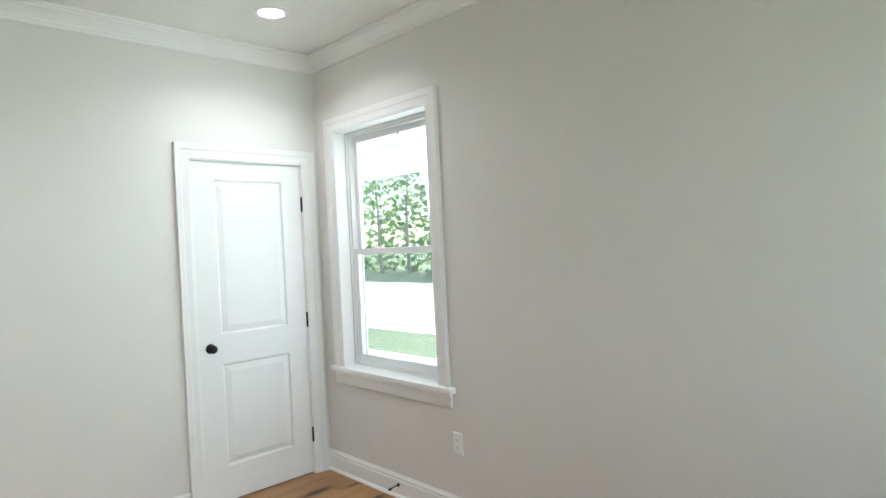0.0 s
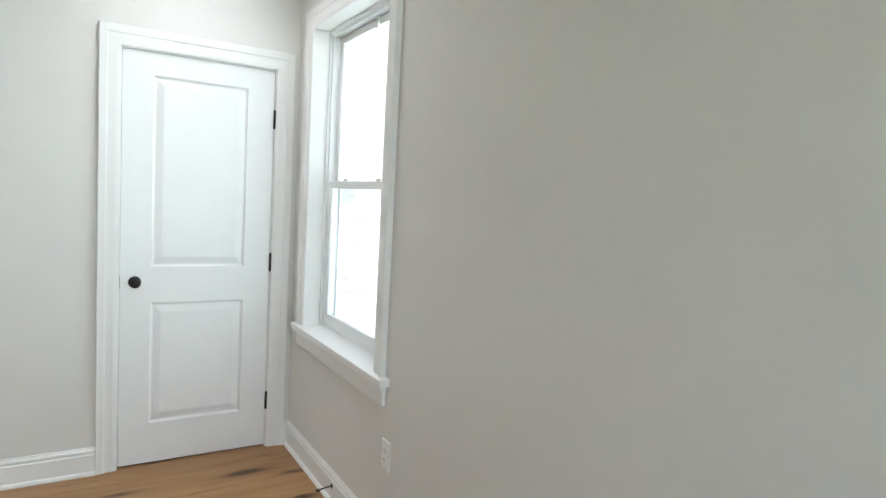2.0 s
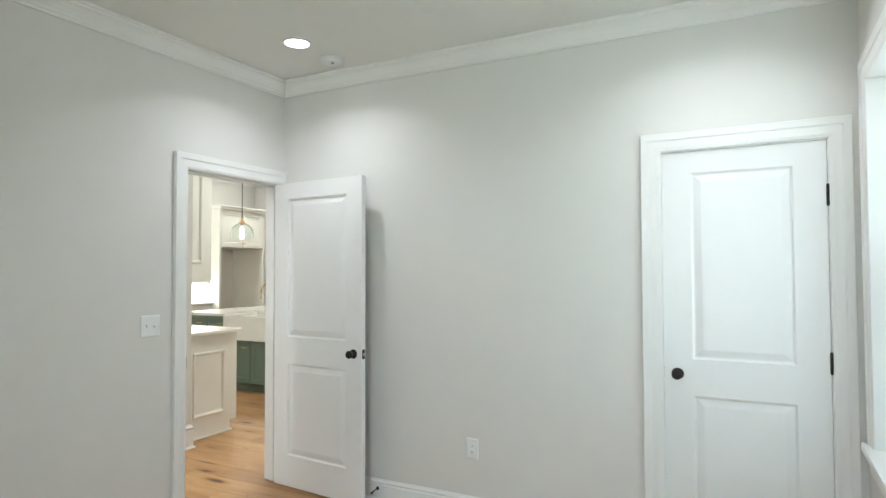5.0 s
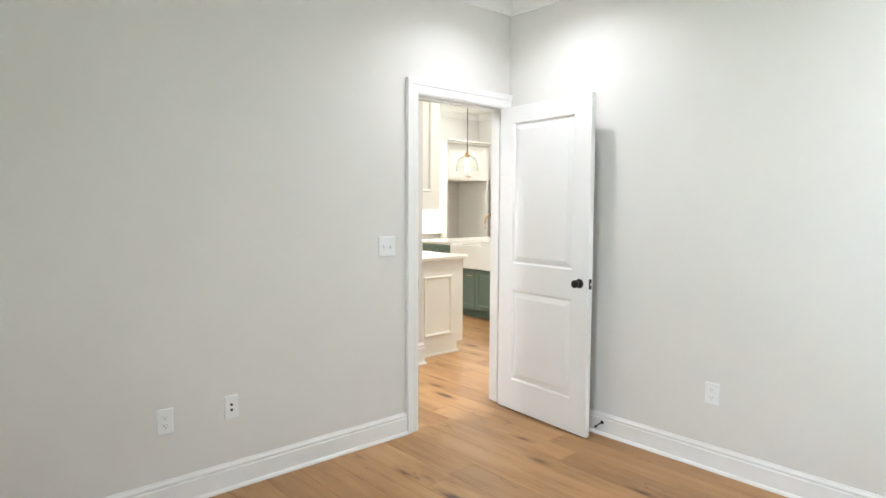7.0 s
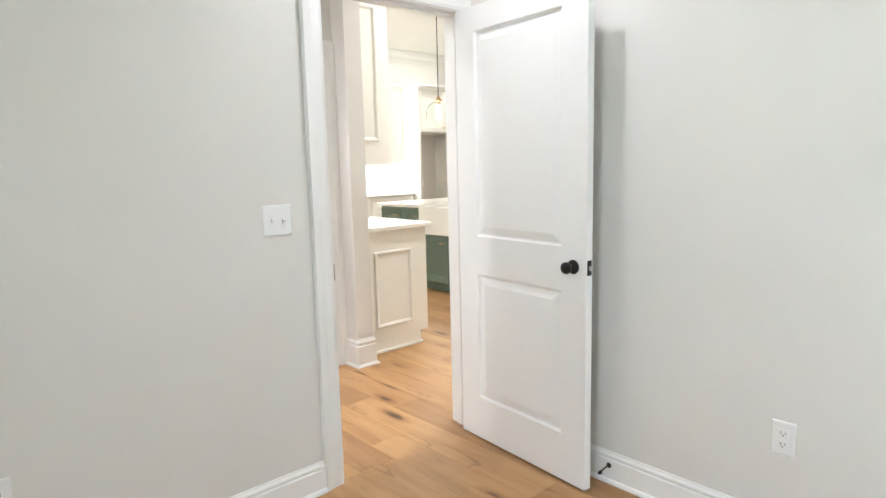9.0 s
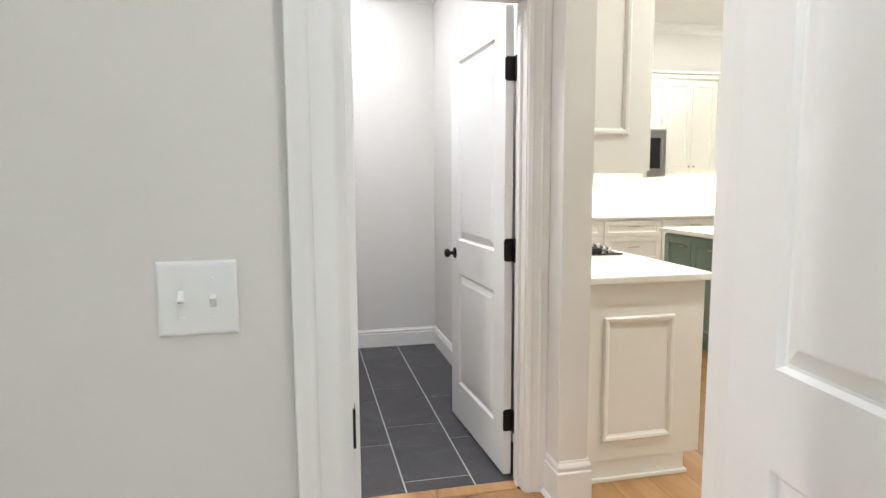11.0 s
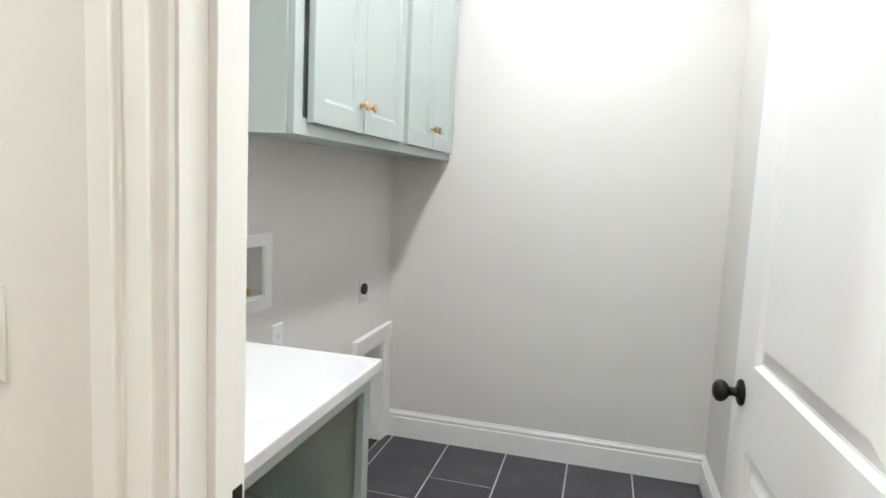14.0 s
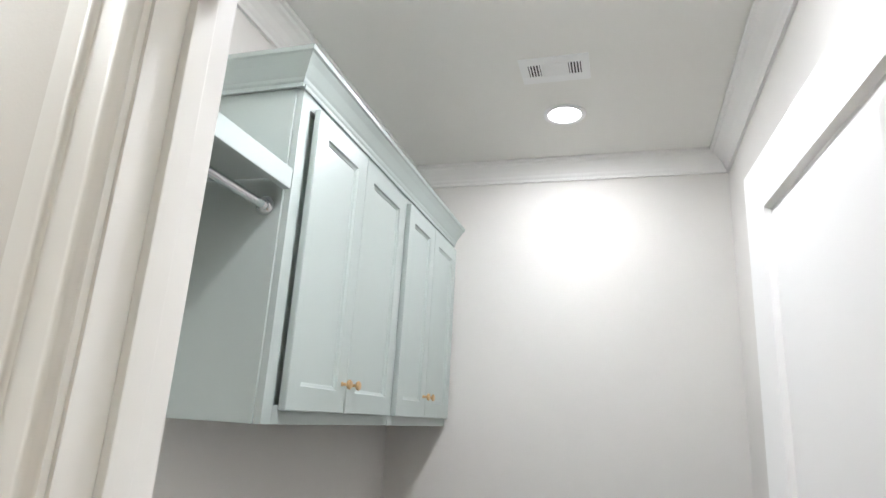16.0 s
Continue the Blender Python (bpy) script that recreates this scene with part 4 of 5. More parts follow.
# dark sheet in place of the duct's shade behind the louvres
boxes("duct_shade", [((AX0 + 0.03, AY0 + 0.02, zc - 0.0012), (AX1 - 0.03, AY1 - 0.02, zc - 0.0004))], GRILLE, av)
for k in range(4):
    for y in (AY0 + 0.034 + 0.011 * k, AY1 - 0.072 + 0.011 * k):
        boxes("slat", [((AX0 + 0.045, y, zc - 0.004), (AX1 - 0.045, y + 0.005, zc - 0.0015))], PLASTIC, av)
for k in range(9):
    x = AX0 + 0.047 + 0.0082 * k
    boxes("slat", [((x, AY0 + 0.083, zc - 0.004), (x + 0.0062, AY1 - 0.083, zc - 0.0015))], PLASTIC, av)


# ---- the kitchen ----
def along_y(x):
    return lambda a, o, u: (x + o, a, u)


def along_x(y, sign=1):
    return lambda a, o, u: (a, y + sign * o, u)


def bar_pull(m, length, parent, mat=STEEL):
    """A bar handle, out along local -y."""
    bar = tube("handle", [m @ Vector((-length / 2, -0.028, 0)), m @ Vector((length / 2, -0.028, 0))], 0.005, mat, parent, 8)
    for s in (-1, 1):
        tube("post", [m @ Vector((s * length * 0.38, 0, 0)), m @ Vector((s * length * 0.38, -0.028, 0))], 0.004, mat, bar, 6)


END_X = -1.335
near = thing("base_cabinet", (-1.6, 0.52, 0), "cream painted base cabinet with framed end panel and toe kick", "cabinet", "range wall base cabinets")
boxes("body", [((END_X, 0.217, 0.095), (-1.95, 0.838, 0.884))], CREAM, near, 0.002)
boxes("toe_kick", [((END_X - 0.004, 0.217, 0.0), (-1.95, 0.765, 0.0945))], CREAM, near)
boxes("shoe_moulding", [((END_X - 0.004, 0.24, 0.0), (END_X + 0.012, 0.772, 0.018)), ((-1.95, 0.7655, 0.0), (END_X + 0.012, 0.778, 0.018))], CREAM, near, 0.004)


def panel_mould(to_world, a0, a1, z0, z1, parent, width=0.03, mat=CREAM):
    bm = bmesh.new()
    prof = [(0, 0), (0, 0.006), (0.006, 0.012), (0.018, 0.010), (0.026, 0.004), (width, 0.003), (width, 0)]
    n = len(prof)
    rings = [[bm.verts.new(to_world(ca + sa * u, v + 0.0004, cz + sz * u)) for u, v in prof] for ca, sa, cz, sz in ((a0, 1, z0, 1), (a1, -1, z0, 1), (a1, -1, z1, -1), (a0, 1, z1, -1))]
    for k in range(4):
        a, b = rings[k], rings[(k + 1) % 4]
        for i in range(n - 1):
            bm.faces.new((a[i], a[i + 1], b[i + 1], b[i]))
    return part("panel_moulding", bm, mat, parent)


panel_mould(along_y(END_X), 0.352, 0.692, 0.183, 0.738, near)
shaker("drawer", along_x(0.8385), -1.93, -1.36, 0.70, 0.865, CREAM, near, rail=0.05)
shaker("door", along_x(0.8385), -1.93, -1.36, 0.115, 0.69, CREAM, near)

rb = thing("base_cabinet", (-3.7, 0.52, 0), "cream painted base cabinets under the cooktop", "cabinet", "range wall base cabinets")
boxes("body", [((-1.952, 0.217, 0.095), (KIT_FAR + 0.62, 0.838, 0.884))], CREAM, rb, 0.002)
boxes("toe_kick", [((-1.952, 0.217, 0.0), (KIT_FAR + 0.62, 0.765, 0.0945))], CREAM, rb)
for k in range(5):
    a = -1.965 - 0.6 * k
    shaker("drawer", along_x(0.8385), a - 0.58, a, 0.62, 0.865, CREAM, rb, rail=0.05)
    shaker("drawer", along_x(0.8385), a - 0.58, a, 0.115, 0.605, CREAM, rb, rail=0.05)

bm = bmesh.new()
add_box(bm, (-1.300, 0.217, 0.885), (KIT_FAR + 0.002, 0.872, 0.917), 0.006)
tagged(part("countertop", bm, QUARTZ), "cream white quartz countertop along the range wall", "countertop")

hob = thing("gas_cooktop", (-2.42, 0.52, 0.917), "black gas cooktop with cast iron grates and steel knobs", "cooktop")
boxes("tray", [((-2.82, 0.29, 0.9175), (-1.98, 0.80, 0.928))], BLACK_GLASS, hob, 0.003)
for gx in (-2.68, -2.40, -2.13):
    g = boxes("grate", [((gx - 0.12, 0.33 + 0.085 * k, 0.942), (gx + 0.12, 0.342 + 0.085 * k, 0.954)) for k in range(5)] + [((gx + s * 0.115 - 0.006, 0.33, 0.928), (gx + s * 0.115 + 0.006, 0.69, 0.953)) for s in (-1, 1)], RUBBER, hob, 0.002)
    lathe("burner", [(0, 0), (0.045, 0), (0.045, 0.010), (0.030, 0.014), (0, 0.015)], pose(gx, 0.5, 0.928), RUBBER, hob, 20)
for k in range(5):
    lathe("knob", [(0, 0), (0.022, 0), (0.022, 0.006), (0.018, 0.010), (0.017, 0.028), (0.012, 0.031), (0, 0.031)], pose(-2.05 - 0.075 * k, 0.755, 0.928), CHROME, hob, 16, "steel control knob")

UC_Z, UC_TOP = 1.352, 2.55
uc = thing("kitchen_wall_cabinet", (-1.7, 0.217, UC_Z), "cream painted kitchen wall cabinet with framed end panel", "cabinet")
boxes("body", [((END_X - 0.02, 0.217, UC_Z), (-2.0, 0.545, UC_TOP))], CREAM, uc, 0.002)
panel_mould(along_y(END_X - 0.02), 0.20, 0.452, 1.51, 2.42, uc)
boxes("light_rail", [((END_X - 0.021, 0.53, UC_Z - 0.022), (-2.0, 0.545, UC_Z - 0.0005))], CREAM, uc)
shaker("door", along_x(0.5455), -1.99, -1.365, UC_Z + 0.01, UC_TOP - 0.02, CREAM, uc)
boxes("crown", [((END_X + 0.012, 0.217, UC_TOP + 0.0005), (-2.0, 0.585, UC_TOP + 0.06)), ((END_X + 0.04, 0.217, UC_TOP + 0.0605), (-2.0, 0.615, 2.668))], CREAM, uc, 0.01)
hood = thing("range_hood", (-2.4, 0.4, 1.6), "cream painted range hood over the cooktop", "range hood")
boxes("hood_body", [((-2.002, 0.217, 1.62), (-2.84, 0.64, 1.80)), ((-2.05, 0.217, 1.8005), (-2.79, 0.50, 3.02))], CREAM, hood, 0.008)

# far wall: drawers, worktop, bright backsplash, wall units, oven niche and fridge alcove
FD = KIT_FAR + 0.60
fb = thing("base_cabinet", (KIT_FAR + 0.3, 2.6, 0), "white painted drawer base cabinets with steel bar handles", "cabinet")
boxes("body", [((KIT_FAR + 0.002, 0.875, 0.095), (FD, 3.775, 0.884))], CREAM, fb, 0.002)
boxes("toe_kick", [((KIT_FAR + 0.002, 0.875, 0.0), (FD - 0.07, 3.775, 0.0945))], CREAM, fb)
for a0, a1 in ((0.92, 1.50), (1.52, 2.25), (2.27, 2.95), (2.97, 3.76)):
    for z0, z1 in ((0.70, 0.865), (0.42, 0.69), (0.115, 0.41)):
        d = shaker("drawer", along_y(FD + 0.0005), a0, a1, z0, z1, CREAM, fb, rail=0.045)
        bar_pull(pose(FD + 0.0195, (a0 + a1) / 2, (z0 + z1) / 2 + 0.03, 0, 0, 90), 0.14, d)
bm = bmesh.new()
add_box(bm, (KIT_FAR + 0.002, 0.8735, 0.885), (FD + 0.035, 3.777, 0.917), 0.006)
tagged(part("countertop", bm, QUARTZ), "white quartz countertop on the far wall drawers", "countertop")
boxes("backsplash", [((KIT_FAR + 0.0005, 0.22, 0.9175), (KIT_FAR + 0.010, 3.777, 1.36))], QUARTZ)
setting(bpy.data.objects["backsplash"], "bright white stone backsplash under the wall cabinets", "backsplash")

FU = KIT_FAR + 0.36
fu = thing("kitchen_wall_cabinet", (FU, 3.4, 1.38), "white painted kitchen wall cabinet with two doors", "cabinet")
boxes("body", [((KIT_FAR + 0.002, 3.125, 1.38), (FU, 3.777, 2.44))], CREAM, fu, 0.002)
for k, (a0, a1) in enumerate(((3.13, 3.447), (3.453, 3.77))):
    d = shaker("door", along_y(FU + 0.0005), a0, a1, 1.39, 2.42, CREAM, fu)
    lathe("knob", PULL_PROFILE, pose(FU + 0.019, 3.42 if k == 0 else 3.48, 1.46, 0, 90, 0), BRASS, d, 12)
boxes("crown", [((KIT_FAR + 0.002, 2.30, 2.4405), (FU + 0.03, 3.80, 2.49)), ((KIT_FAR + 0.002, 2.30, 2.4905), (FU + 0.05, 3.80, 2.52))], CREAM, fu, 0.012)
mu = thing("microwave_cabinet", (FU, 2.7, 1.86), "white painted wall cabinet above the microwave", "cabinet")
boxes("body", [((KIT_FAR + 0.002, 2.30, 1.865), (FU + 0.02, 3.122, 2.44))], CREAM, mu, 0.002)
for a0, a1 in ((2.31, 2.705), (2.712, 3.115)):
    shaker("door", along_y(FU + 0.0205), a0, a1, 1.875, 2.42, CREAM, mu)
mw = thing("microwave", (FU, 2.72, 1.345), "stainless steel built-in microwave with dark window", "microwave")
boxes("case", [((KIT_FAR + 0.002, 2.30, 1.345), (FU + 0.03, 3.118, 1.862))], STEEL, mw, 0.004)
boxes("trim_frame", [((FU + 0.0305, 2.30, 1.345), (FU + 0.045, 2.345, 1.862)), ((FU + 0.0305, 3.073, 1.345), (FU + 0.045, 3.118, 1.862)), ((FU + 0.0305, 2.345, 1.80), (FU + 0.045, 3.073, 1.862)), ((FU + 0.0305, 2.345, 1.345), (FU + 0.045, 3.073, 1.42))], STEEL, mw, 0.003)
boxes("window", [((FU + 0.0305, 2.38, 1.45), (FU + 0.038, 2.86, 1.77))], BLACK_GLASS, mw, 0.002)
boxes("control_panel", [((FU + 0.0305, 2.885, 1.44), (FU + 0.038, 3.05, 1.78))], BLACK_GLASS, mw, 0.002)

alc = thing("fridge_surround", (KIT_FAR + 0.4, 4.28, 0), "white painted refrigerator surround with an empty alcove and cabinet above", "cabinet")
AF = KIT_FAR + 0.75
boxes("side_panel", [((KIT_FAR + 0.002, 3.779, 0.0), (AF, 3.82, 2.44))], CREAM, alc, 0.002)
boxes("side_panel", [((KIT_FAR + 0.002, 4.76, 0.0), (AF, 4.80, 2.44))], CREAM, alc, 0.002)
cabinet = boxes("cabinet", [((KIT_FAR + 0.002, 3.8205, 1.82), (AF - 0.02, 4.7595, 2.44))], CREAM, alc, 0.002)
for k, (a0, a1) in enumerate(((3.83, 4.285), (4.295, 4.75))):
    d = shaker("door", along_y(AF - 0.0195), a0, a1, 1.83, 2.42, CREAM, cabinet)
    lathe("knob", PULL_PROFILE, pose(AF, 4.26 if k == 0 else 4.32, 1.89, 0, 90, 0), BRASS, cabinet, 12)
boxes("crown", [((KIT_FAR + 0.002, 3.77, 2.4405), (AF + 0.03, 4.81, 2.48)), ((KIT_FAR + 0.002, 3.77, 2.4805), (AF + 0.05, 4.83, 2.51))], CREAM, alc, 0.012)
plate("power_outlet", pose(KIT_FAR, 4.45, 1.05, 0, 0, 90), 0.070, OUT, "outlet", "outlet", "power outlets")

# the island with its apron sink
IX0, IX1, IY0, IY1 = -3.53, -1.25, 2.07, 3.20
isl = thing("kitchen_island", (-2.4, 2.6, 0), "dark sage green painted kitchen island with brass pulls", "kitchen island")
boxes("body", [((IX0, IY0, 0.095), (-2.805, IY1, 0.884)), ((-2.805, IY0, 0.095), (-1.995, IY1, 0.612)), ((-2.805, IY0 + 0.52, 0.612), (-1.995, IY1, 0.884)), ((-1.995, IY0, 0.095), (IX1, IY1, 0.884))], SAGE_DARK, isl, 0.002)
boxes("toe_kick", [((IX0 + 0.05, IY0 + 0.06, 0.0), (IX1 - 0.05, IY1 - 0.06, 0.0945))], SAGE_DARK, isl)
for a0, a1, z0, z1 in ((-3.52, -3.17, 0.11, 0.865), (-3.16, -2.815, 0.11, 0.865), (-2.795, -2.405, 0.11, 0.60), (-2.395, -2.005, 0.11, 0.60), (-1.985, -1.63, 0.11, 0.865), (-1.62, -1.26, 0.11, 0.865)):
    d = shaker("door", along_x(IY0 - 0.0005, -1), a0, a1, z0, z1, SAGE_DARK, isl, rail=0.055)
    bar_pull(pose(a1 - 0.07, IY0 - 0.0195, z1 - 0.07), 0.07, d, BRASS)
tops = [((IX0 - 0.04, IY0 - 0.04, 0.885), (-2.80, IY1 + 0.25, 0.917)), ((-2.80, IY0 + 0.50, 0.885), (-2.0, IY1 + 0.25, 0.917)), ((-2.0, IY0 - 0.04, 0.885), (IX1 + 0.04, IY1 + 0.25, 0.917))]
tagged(boxes("countertop", tops, QUARTZ), "white quartz countertop on the green island", "countertop")
sink = thing("apron_sink", (-2.4, 2.3, 0.62), "white fireclay apron-front sink set in the island", "sink")
boxes("basin", [((-2.79, IY0 - 0.075, 0.6145), (-2.01, IY0 - 0.035, 0.900)), ((-2.79, IY0 + 0.45, 0.6145), (-2.01, IY0 + 0.49, 0.8845)), ((-2.79, IY0 - 0.035, 0.6145), (-2.75, IY0 + 0.45, 0.8845)), ((-2.05, IY0 - 0.035, 0.6145), (-2.01, IY0 + 0.45, 0.8845)), ((-2.75, IY0 - 0.035, 0.6145), (-2.05, IY0 + 0.45, 0.65))], PORCELAIN, sink, 0.008)
FAUCET_X = -2.60
tap = thing("faucet", (FAUCET_X, IY0 + 0.56, 0.917), "brushed brass gooseneck kitchen faucet on the island", "faucet")
lathe("base", [(0, 0), (0.027, 0), (0.025, 0.01), (0.018, 0.02), (0.018, 0.09), (0, 0.09)], pose(FAUCET_X, IY0 + 0.56, 0.9175), BRASS, tap, 20)
tube("neck", [(FAUCET_X, IY0 + 0.56, 0.98)] + [(FAUCET_X, IY0 + 0.46 + 0.10 * math.cos(a), 1.17 + 0.10 * math.sin(a)) for a in [math.pi * k / 10 for k in range(11)]] + [(FAUCET_X, IY0 + 0.36, 1.09)], 0.0115, BRASS, tap, 12)
tube("lever", [(FAUCET_X, IY0 + 0.56, 1.0), (FAUCET_X + 0.08, IY0 + 0.56, 1.03)], 0.006, BRASS, tap, 8)


def pendant(x, y, zc):
    p = thing("pendant_lamp", (x, y, KCEIL), "clear glass dome pendant lamp with brass fitting, lit", "pendant lamp", "island pendants")
    lathe("canopy", [(0, 0), (0.06, 0), (0.058, -0.012), (0.02, -0.022), (0, -0.022)], pose(x, y, KCEIL - 0.0005), BRONZE, p, 20)
    tube("stem", [(x, y, KCEIL - 0.02), (x, y, zc + 0.05)], 0.0055, BRONZE, p, 8)
    lathe("socket", [(0, 0.06), (0.012, 0.055), (0.022, 0.03), (0.045, 0.005), (0.047, -0.004), (0.02, -0.01), (0.018, -0.05), (0, -0.05)], pose(x, y, zc), BRASS, p, 20)
    prof = [(0.043, -0.004), (0.085, -0.022), (0.125, -0.058), (0.148, -0.105), (0.156, -0.16), (0.158, -0.225), (0.154, -0.225), (0.152, -0.16), (0.144, -0.106), (0.122, -0.061), (0.083, -0.026), (0.040, -0.007)]
    lathe("shade", prof, pose(x, y, zc), GLASS, p, 28, "clear glass shade").visible_shadow = False
    lathe("bulb", [(0, -0.05), (0.012, -0.052), (0.016, -0.07), (0.028, -0.10), (0.028, -0.125), (0.018, -0.145), (0, -0.15)], pose(x, y, zc), BULB, p, 16, "glowing filament bulb")


pendant(-3.43, 2.9, 2.10)
lamp("pendant_bulb_lamp", 'POINT', pose(-3.43, 2.9, 1.90), 5, WARM, radius=0.03)

# ---- outside ----
ground = setting(boxes("ground", [((-400, -400, -0.5), (400, 400, -0.35))], GRASS), "sunlit green lawn", "ground")
# the strip next to the porch is added to bounce sun under its ceiling
setting(boxes("driveway", [((9.3, -30, -0.349), (20, 60, -0.34)), ((5.76, -30, -0.349), (7.6, 60, -0.34))], DRIVE), "pale concrete driveway across the lawn, with an added strip by the porch", "road")
porch = thing("porch", (4.6, -1, -0.35), "white painted porch with beam, posts and concrete floor", "porch")
boxes("porch_floor", [((WALL_X + 0.165, -6, -0.349), (5.75, 2.35, -0.06))], DRIVE, porch, 0.01)
boxes("porch_ceiling", [((WALL_X + 0.165, -6, 2.62), (5.9, 2.35, 2.70))], SIDING, porch)
boxes("beam", [((5.42, -6, 2.30), (5.68, 2.35, 2.6195))], SIDING, porch, 0.006)
for y in (-4.2, 0.35):
    post = boxes("post", [((5.45, y - 0.11, -0.06), (5.65, y + 0.11, 2.2995))], SIDING, porch, 0.006)
    boxes("post_base", [((5.42, y - 0.14, -0.0595), (5.68, y + 0.14, 0.14))], SIDING, post, 0.008)
wing = thing("house_wing", (4.6, 2.4, -0.35), "white lap-sided wing of the house beside the porch", "house")
boxes("wall", [((WALL_X + 0.17, 2.4, -0.349), (5.2, 2.55, 3.2))], SIDING, wing)
for k in range(21):
    bm = bmesh.new()
    z = -0.3 + 0.15 * k
    if z + 0.15 > 2.6:
        break
    vs = [bm.verts.new(c) for c in ((WALL_X + 0.17, 2.398, z), (5.2, 2.398, z), (5.2, 2.378, z), (WALL_X + 0.17, 2.378, z), (WALL_X + 0.17, 2.398, z + 0.15), (5.2, 2.398, z + 0.15), (5.2, 2.388, z + 0.15), (WALL_X + 0.17, 2.388, z + 0.15))]
    for q in ((0, 1, 2, 3), (4, 5, 6, 7), (0, 1, 5, 4), (2, 3, 7, 6), (0, 3, 7, 4), (1, 2, 6, 5)):
        bm.faces.new([vs[i] for i in q])
    part("siding_board", bm, SIDING, wing)
lathe("porch_can_light", [(0.05, 0), (0.08, 0), (0.08, -0.006), (0.05, -0.006), (0.045, 0.0)], pose(4.7, 1.2, 2.6195), PLASTIC, porch, 20)


def tree(x, y, h, seed):
    rnd = random.Random(seed)
    t = thing("tree", (x, y, -0.35), "broadleaf tree with pale trunk and sunlit green crown", "tree", "trees by the driveway")
    bm = bmesh.new()
    lean = rnd.uniform(-0.4, 0.4)

    def limb(p, q, r0, r1, seg=7):
        d = (q - p).normalized().to_track_quat('Z', 'Y').to_matrix()
        a = [bm.verts.new(p + d @ Vector((r0 * math.cos(6.2832 * k / seg), r0 * math.sin(6.2832 * k / seg), 0))) for k in range(seg)]
        b = [bm.verts.new(q + d @ Vector((r1 * math.cos(6.2832 * k / seg), r1 * math.sin(6.2832 * k / seg), 0))) for k in range(seg)]
        for k in range(seg):
            bm.faces.new((a[k], a[(k + 1) % seg], b[(k + 1) % seg], b[k]))
    p = Vector((x, y, -0.35))
    tips = []
    steps = 5
    for k in range(steps):
        q = p + Vector((lean * 0.3 + rnd.uniform(-0.12, 0.12), rnd.uniform(-0.12, 0.12), h * 0.17))
        limb(p, q, 0.13 * (1 - k * 0.16), 0.13 * (1 - (k + 1) * 0.16))
        if k:
            for _ in range(4):
                a = rnd.uniform(0, 6.28)
                e = q + Vector((math.cos(a), math.sin(a), rnd.uniform(0.2, 0.8))) * h * rnd.uniform(0.12, 0.26)
                limb(q, e, 0.045, 0.012, 5)
                tips.append(e)
        p = q
    tips.append(p)
    part("trunk", bm, BARK, t)
    verts, faces = [], []
    for e in tips:
        for _ in range(75):
            c = e + Vector((rnd.gauss(0, 0.075), rnd.gauss(0, 0.075), rnd.gauss(0, 0.06))) * h
            s = rnd.uniform(0.05, 0.12)
            u = Vector((rnd.uniform(-1, 1), rnd.uniform(-1, 1), rnd.uniform(-1, 1))).normalized() * s
            w = u.orthogonal().normalized() * s * 0.55
            n = len(verts)
            verts += [c - u, c + w, c + u, c - w]
            faces.append((n, n + 1, n + 2, n + 3))
    me = bpy.data.meshes.new("crown")
    me.from_pydata(verts, [], faces)
    me.materials.append(LEAF)
    under(new("crown", me), t)


rows = random.Random(4)
for k in range(16):
    tree(21 + rows.uniform(0, 6), 2.5 * k - 4 + rows.uniform(-0.8, 0.8), rows.uniform(8.5, 12.5), 50 + k)
brush = []
faces = []
for _ in range(11000):
    c = Vector((rows.uniform(27, 31), rows.uniform(-12, 48), rows.uniform(-0.35, 7.5)))
    u = Vector((rows.uniform(-1, 1), rows.uniform(-1, 1), rows.uniform(-1, 1))).normalized() * rows.uniform(0.15, 0.4)
    w = u.orthogonal().normalized() * u.length * 0.6
    n = len(brush)
    brush += [c - u, c + w, c + u, c - w]
    faces.append((n, n + 1, n + 2, n + 3))
me = bpy.data.meshes.new("woodland")
me.from_pydata(brush, [], faces)
me.materials.append(LEAF)
tagged(new("woodland", me), "dense green woodland undergrowth behind the trees", "woodland", "", "stuff")


# ---- floor pieces ----
def slab_mesh(name, lx, ly, h, cut):
    """A low block about its own middle, top at z = 0, with a chamfered rim."""
    a, b = lx / 2, ly / 2
    v = [(s * a, t * b, -h) for s, t in ((-1, -1), (1, -1), (1, 1), (-1, 1))]
    v += [(s * a, t * b, -cut) for s, t in ((-1, -1), (1, -1), (1, 1), (-1, 1))]
    v += [(s * (a - cut), t * (b - cut), 0) for s, t in ((-1, -1), (1, -1), (1, 1), (-1, 1))]
    f = [(8, 9, 10, 11)]
    for base in (0, 4):
        for q in range(4):
            r = (q + 1) % 4
            f.append((base + q, base + r, base + r + 4, base + q + 4))
    me = bpy.data.meshes.new(name)
    me.from_pydata(v, [], f)
    return me


PLANK_W = 0.185
planks = random.Random(11)
shared = {}


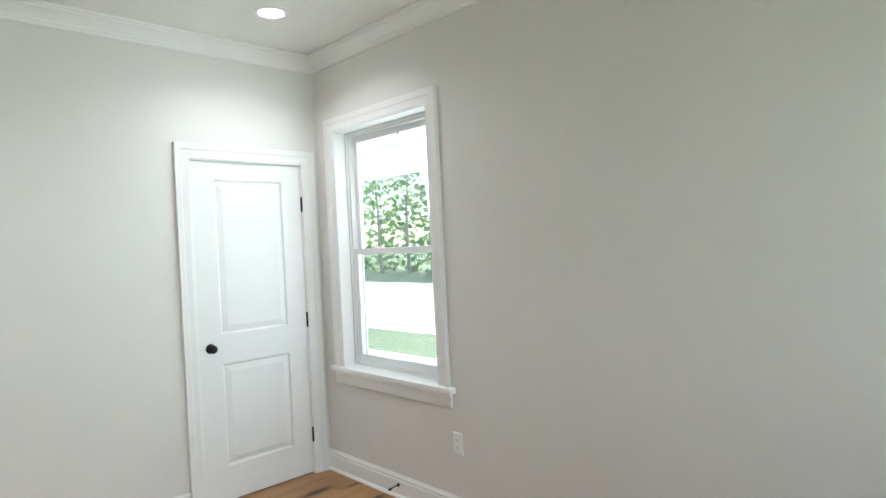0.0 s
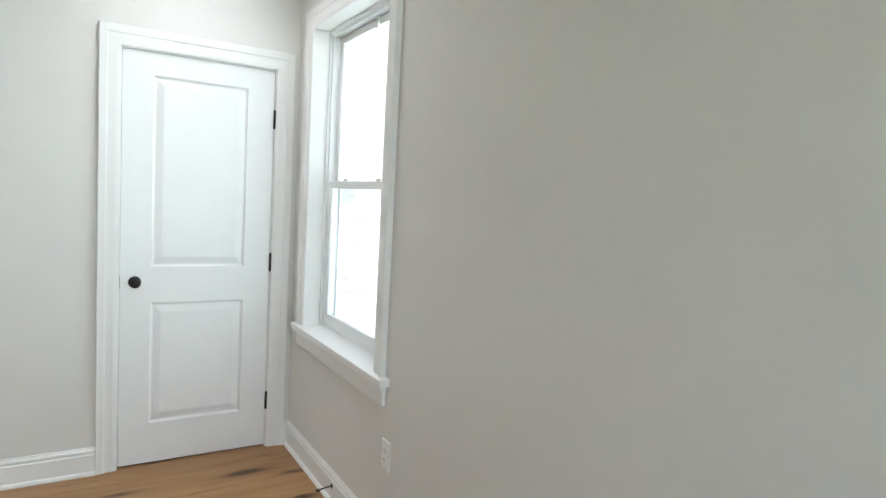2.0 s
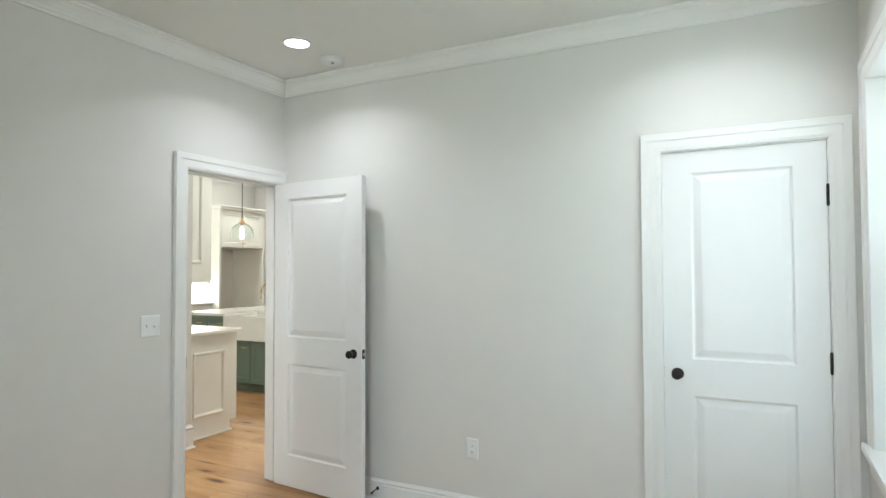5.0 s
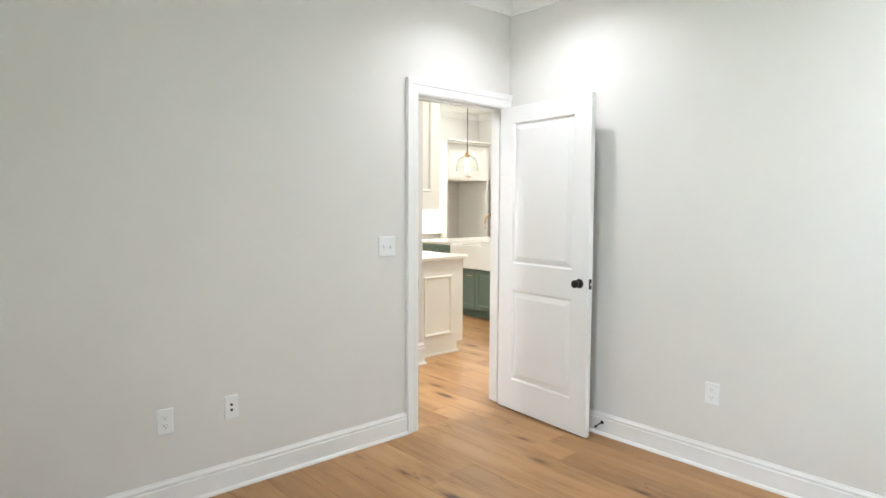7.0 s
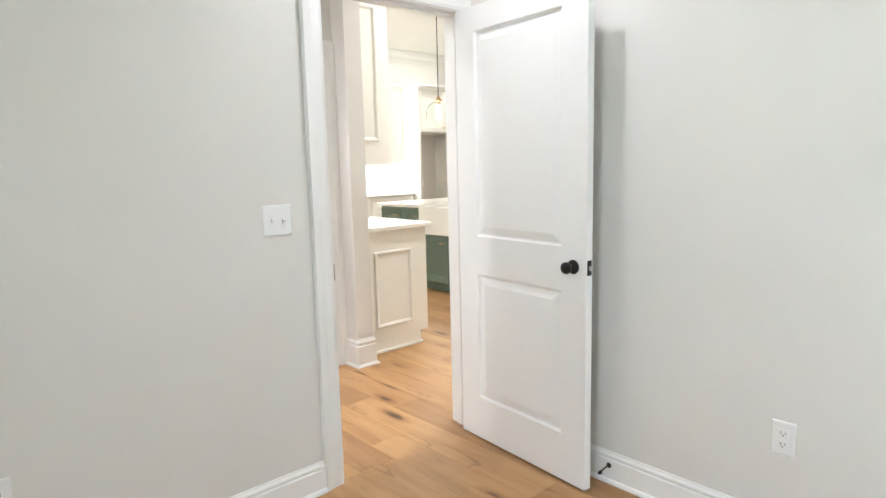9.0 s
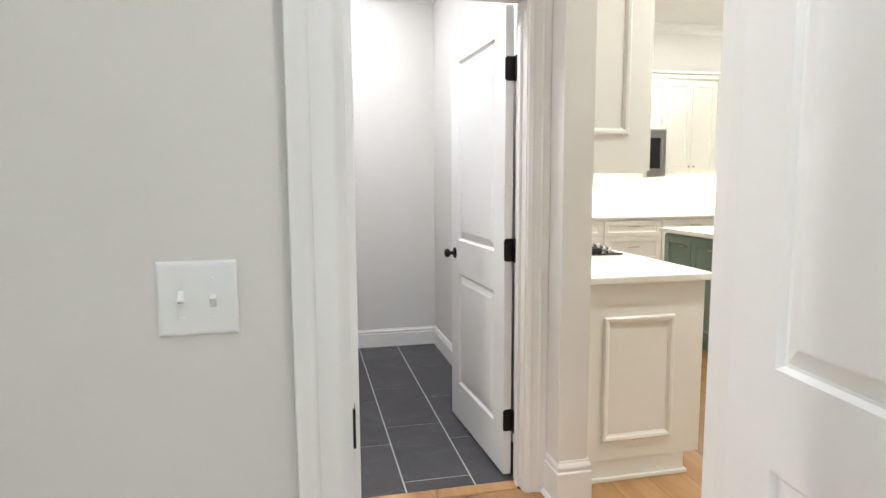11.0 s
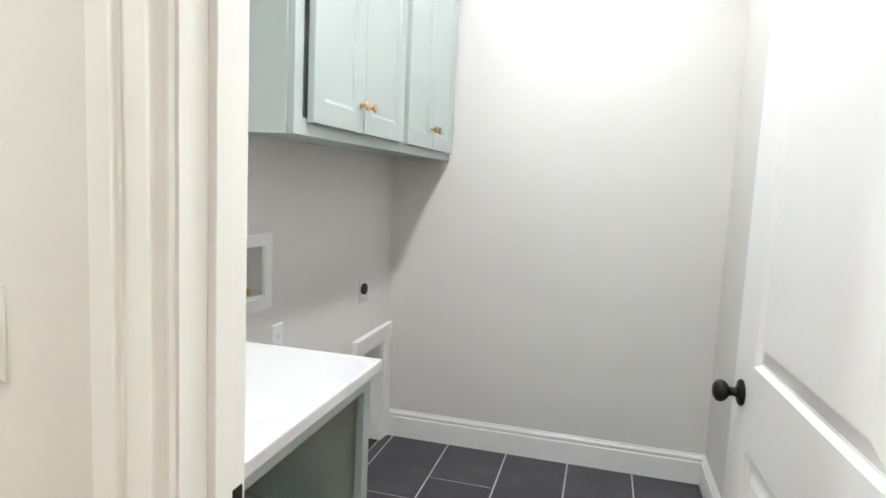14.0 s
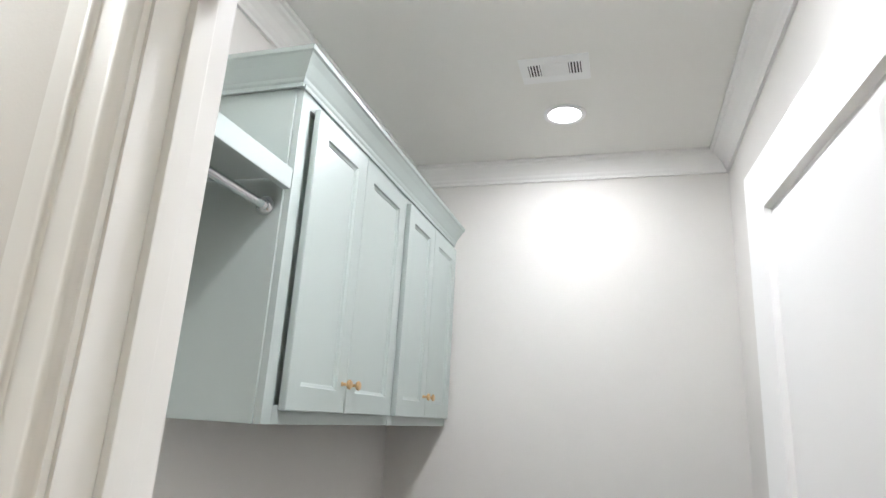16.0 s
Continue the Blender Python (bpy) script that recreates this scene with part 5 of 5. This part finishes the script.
def plank(x0, x1, y, width):
    key = (round(x1 - x0, 3), round(width, 3))
    if key not in shared:
        shared[key] = slab_mesh("plank", x1 - x0 - 0.0006, width - 0.0006, 0.012, 0.0012)
        shared[key].materials.append(OAK)
    ob = new("plank", shared[key])
    ob.matrix_basis = pose((x0 + x1) / 2, y, 0)
    under(ob, floor)


y = BACK_Y
while y < KIT_END - 0.01:
    w = min(PLANK_W, KIT_END - y)
    mid = y + w / 2
    if y < 0.14:
        lo, hi = (-1.36 if mid > -3.0 else 0.0), (WALL_X if mid < 0.05 else -0.12)
        if -0.83 < mid < -0.01:
            lo = -1.36
    else:
        lo, hi = KIT_FAR, -0.12
    x = lo
    first = True
    while x < hi - 0.01:
        length = planks.choice((1.05, 1.35, 1.65, 1.95, 2.2))
        if first:
            length *= planks.choice((0.4, 0.6, 0.8, 1.0))
            first = False
        end = min(hi, x + round(length, 2))
        if hi - end < 0.3:
            end = hi
        plank(x, end, mid, w)
        x = end
    y += w

sill = boxes("threshold", [((-1.432, -0.834, -0.011), (-1.3605, -0.02, 0.004))], OAK, None, 0.003)
setting(sill, "oak threshold strip between plank floor and slate tile", "threshold")

tiles = setting(boxes("floor_laundry", [((LAU_BACK, LAU_L, -0.0115), (-1.433, LAU_R, -0.0022))], GROUT), "dark slate tile floor with pale grout", "floor")
TW, TL, GAP = 0.305, 0.610, 0.007


def tile(x0, x1, y0, y1):
    key = (round(x1 - x0, 3), round(y1 - y0, 3), 1)
    if key not in shared:
        shared[key] = slab_mesh("tile", x1 - x0 - GAP, y1 - y0 - GAP, 0.009, 0.001)
        shared[key].materials.append(TILE)
    ob = new("tile", shared[key])
    ob.matrix_basis = pose((x0 + x1) / 2, (y0 + y1) / 2, 0)
    under(ob, tiles)


column = 0
y = -0.492 - 4 * TW
while y < LAU_R:
    y0, y1 = max(y, LAU_L + 0.002), min(y + TW, LAU_R - 0.002)
    if y1 - y0 > 0.012:
        x = (-1.934 if column % 2 else -2.143) + 2 * TL
        while x > LAU_BACK:
            x1 = min(x, -1.434)
            x0 = max(x - TL, LAU_BACK + 0.002)
            if x1 - x0 > 0.02:
                tile(x0, x1, y0, y1)
            x -= TL
    column += 1
    y += TW
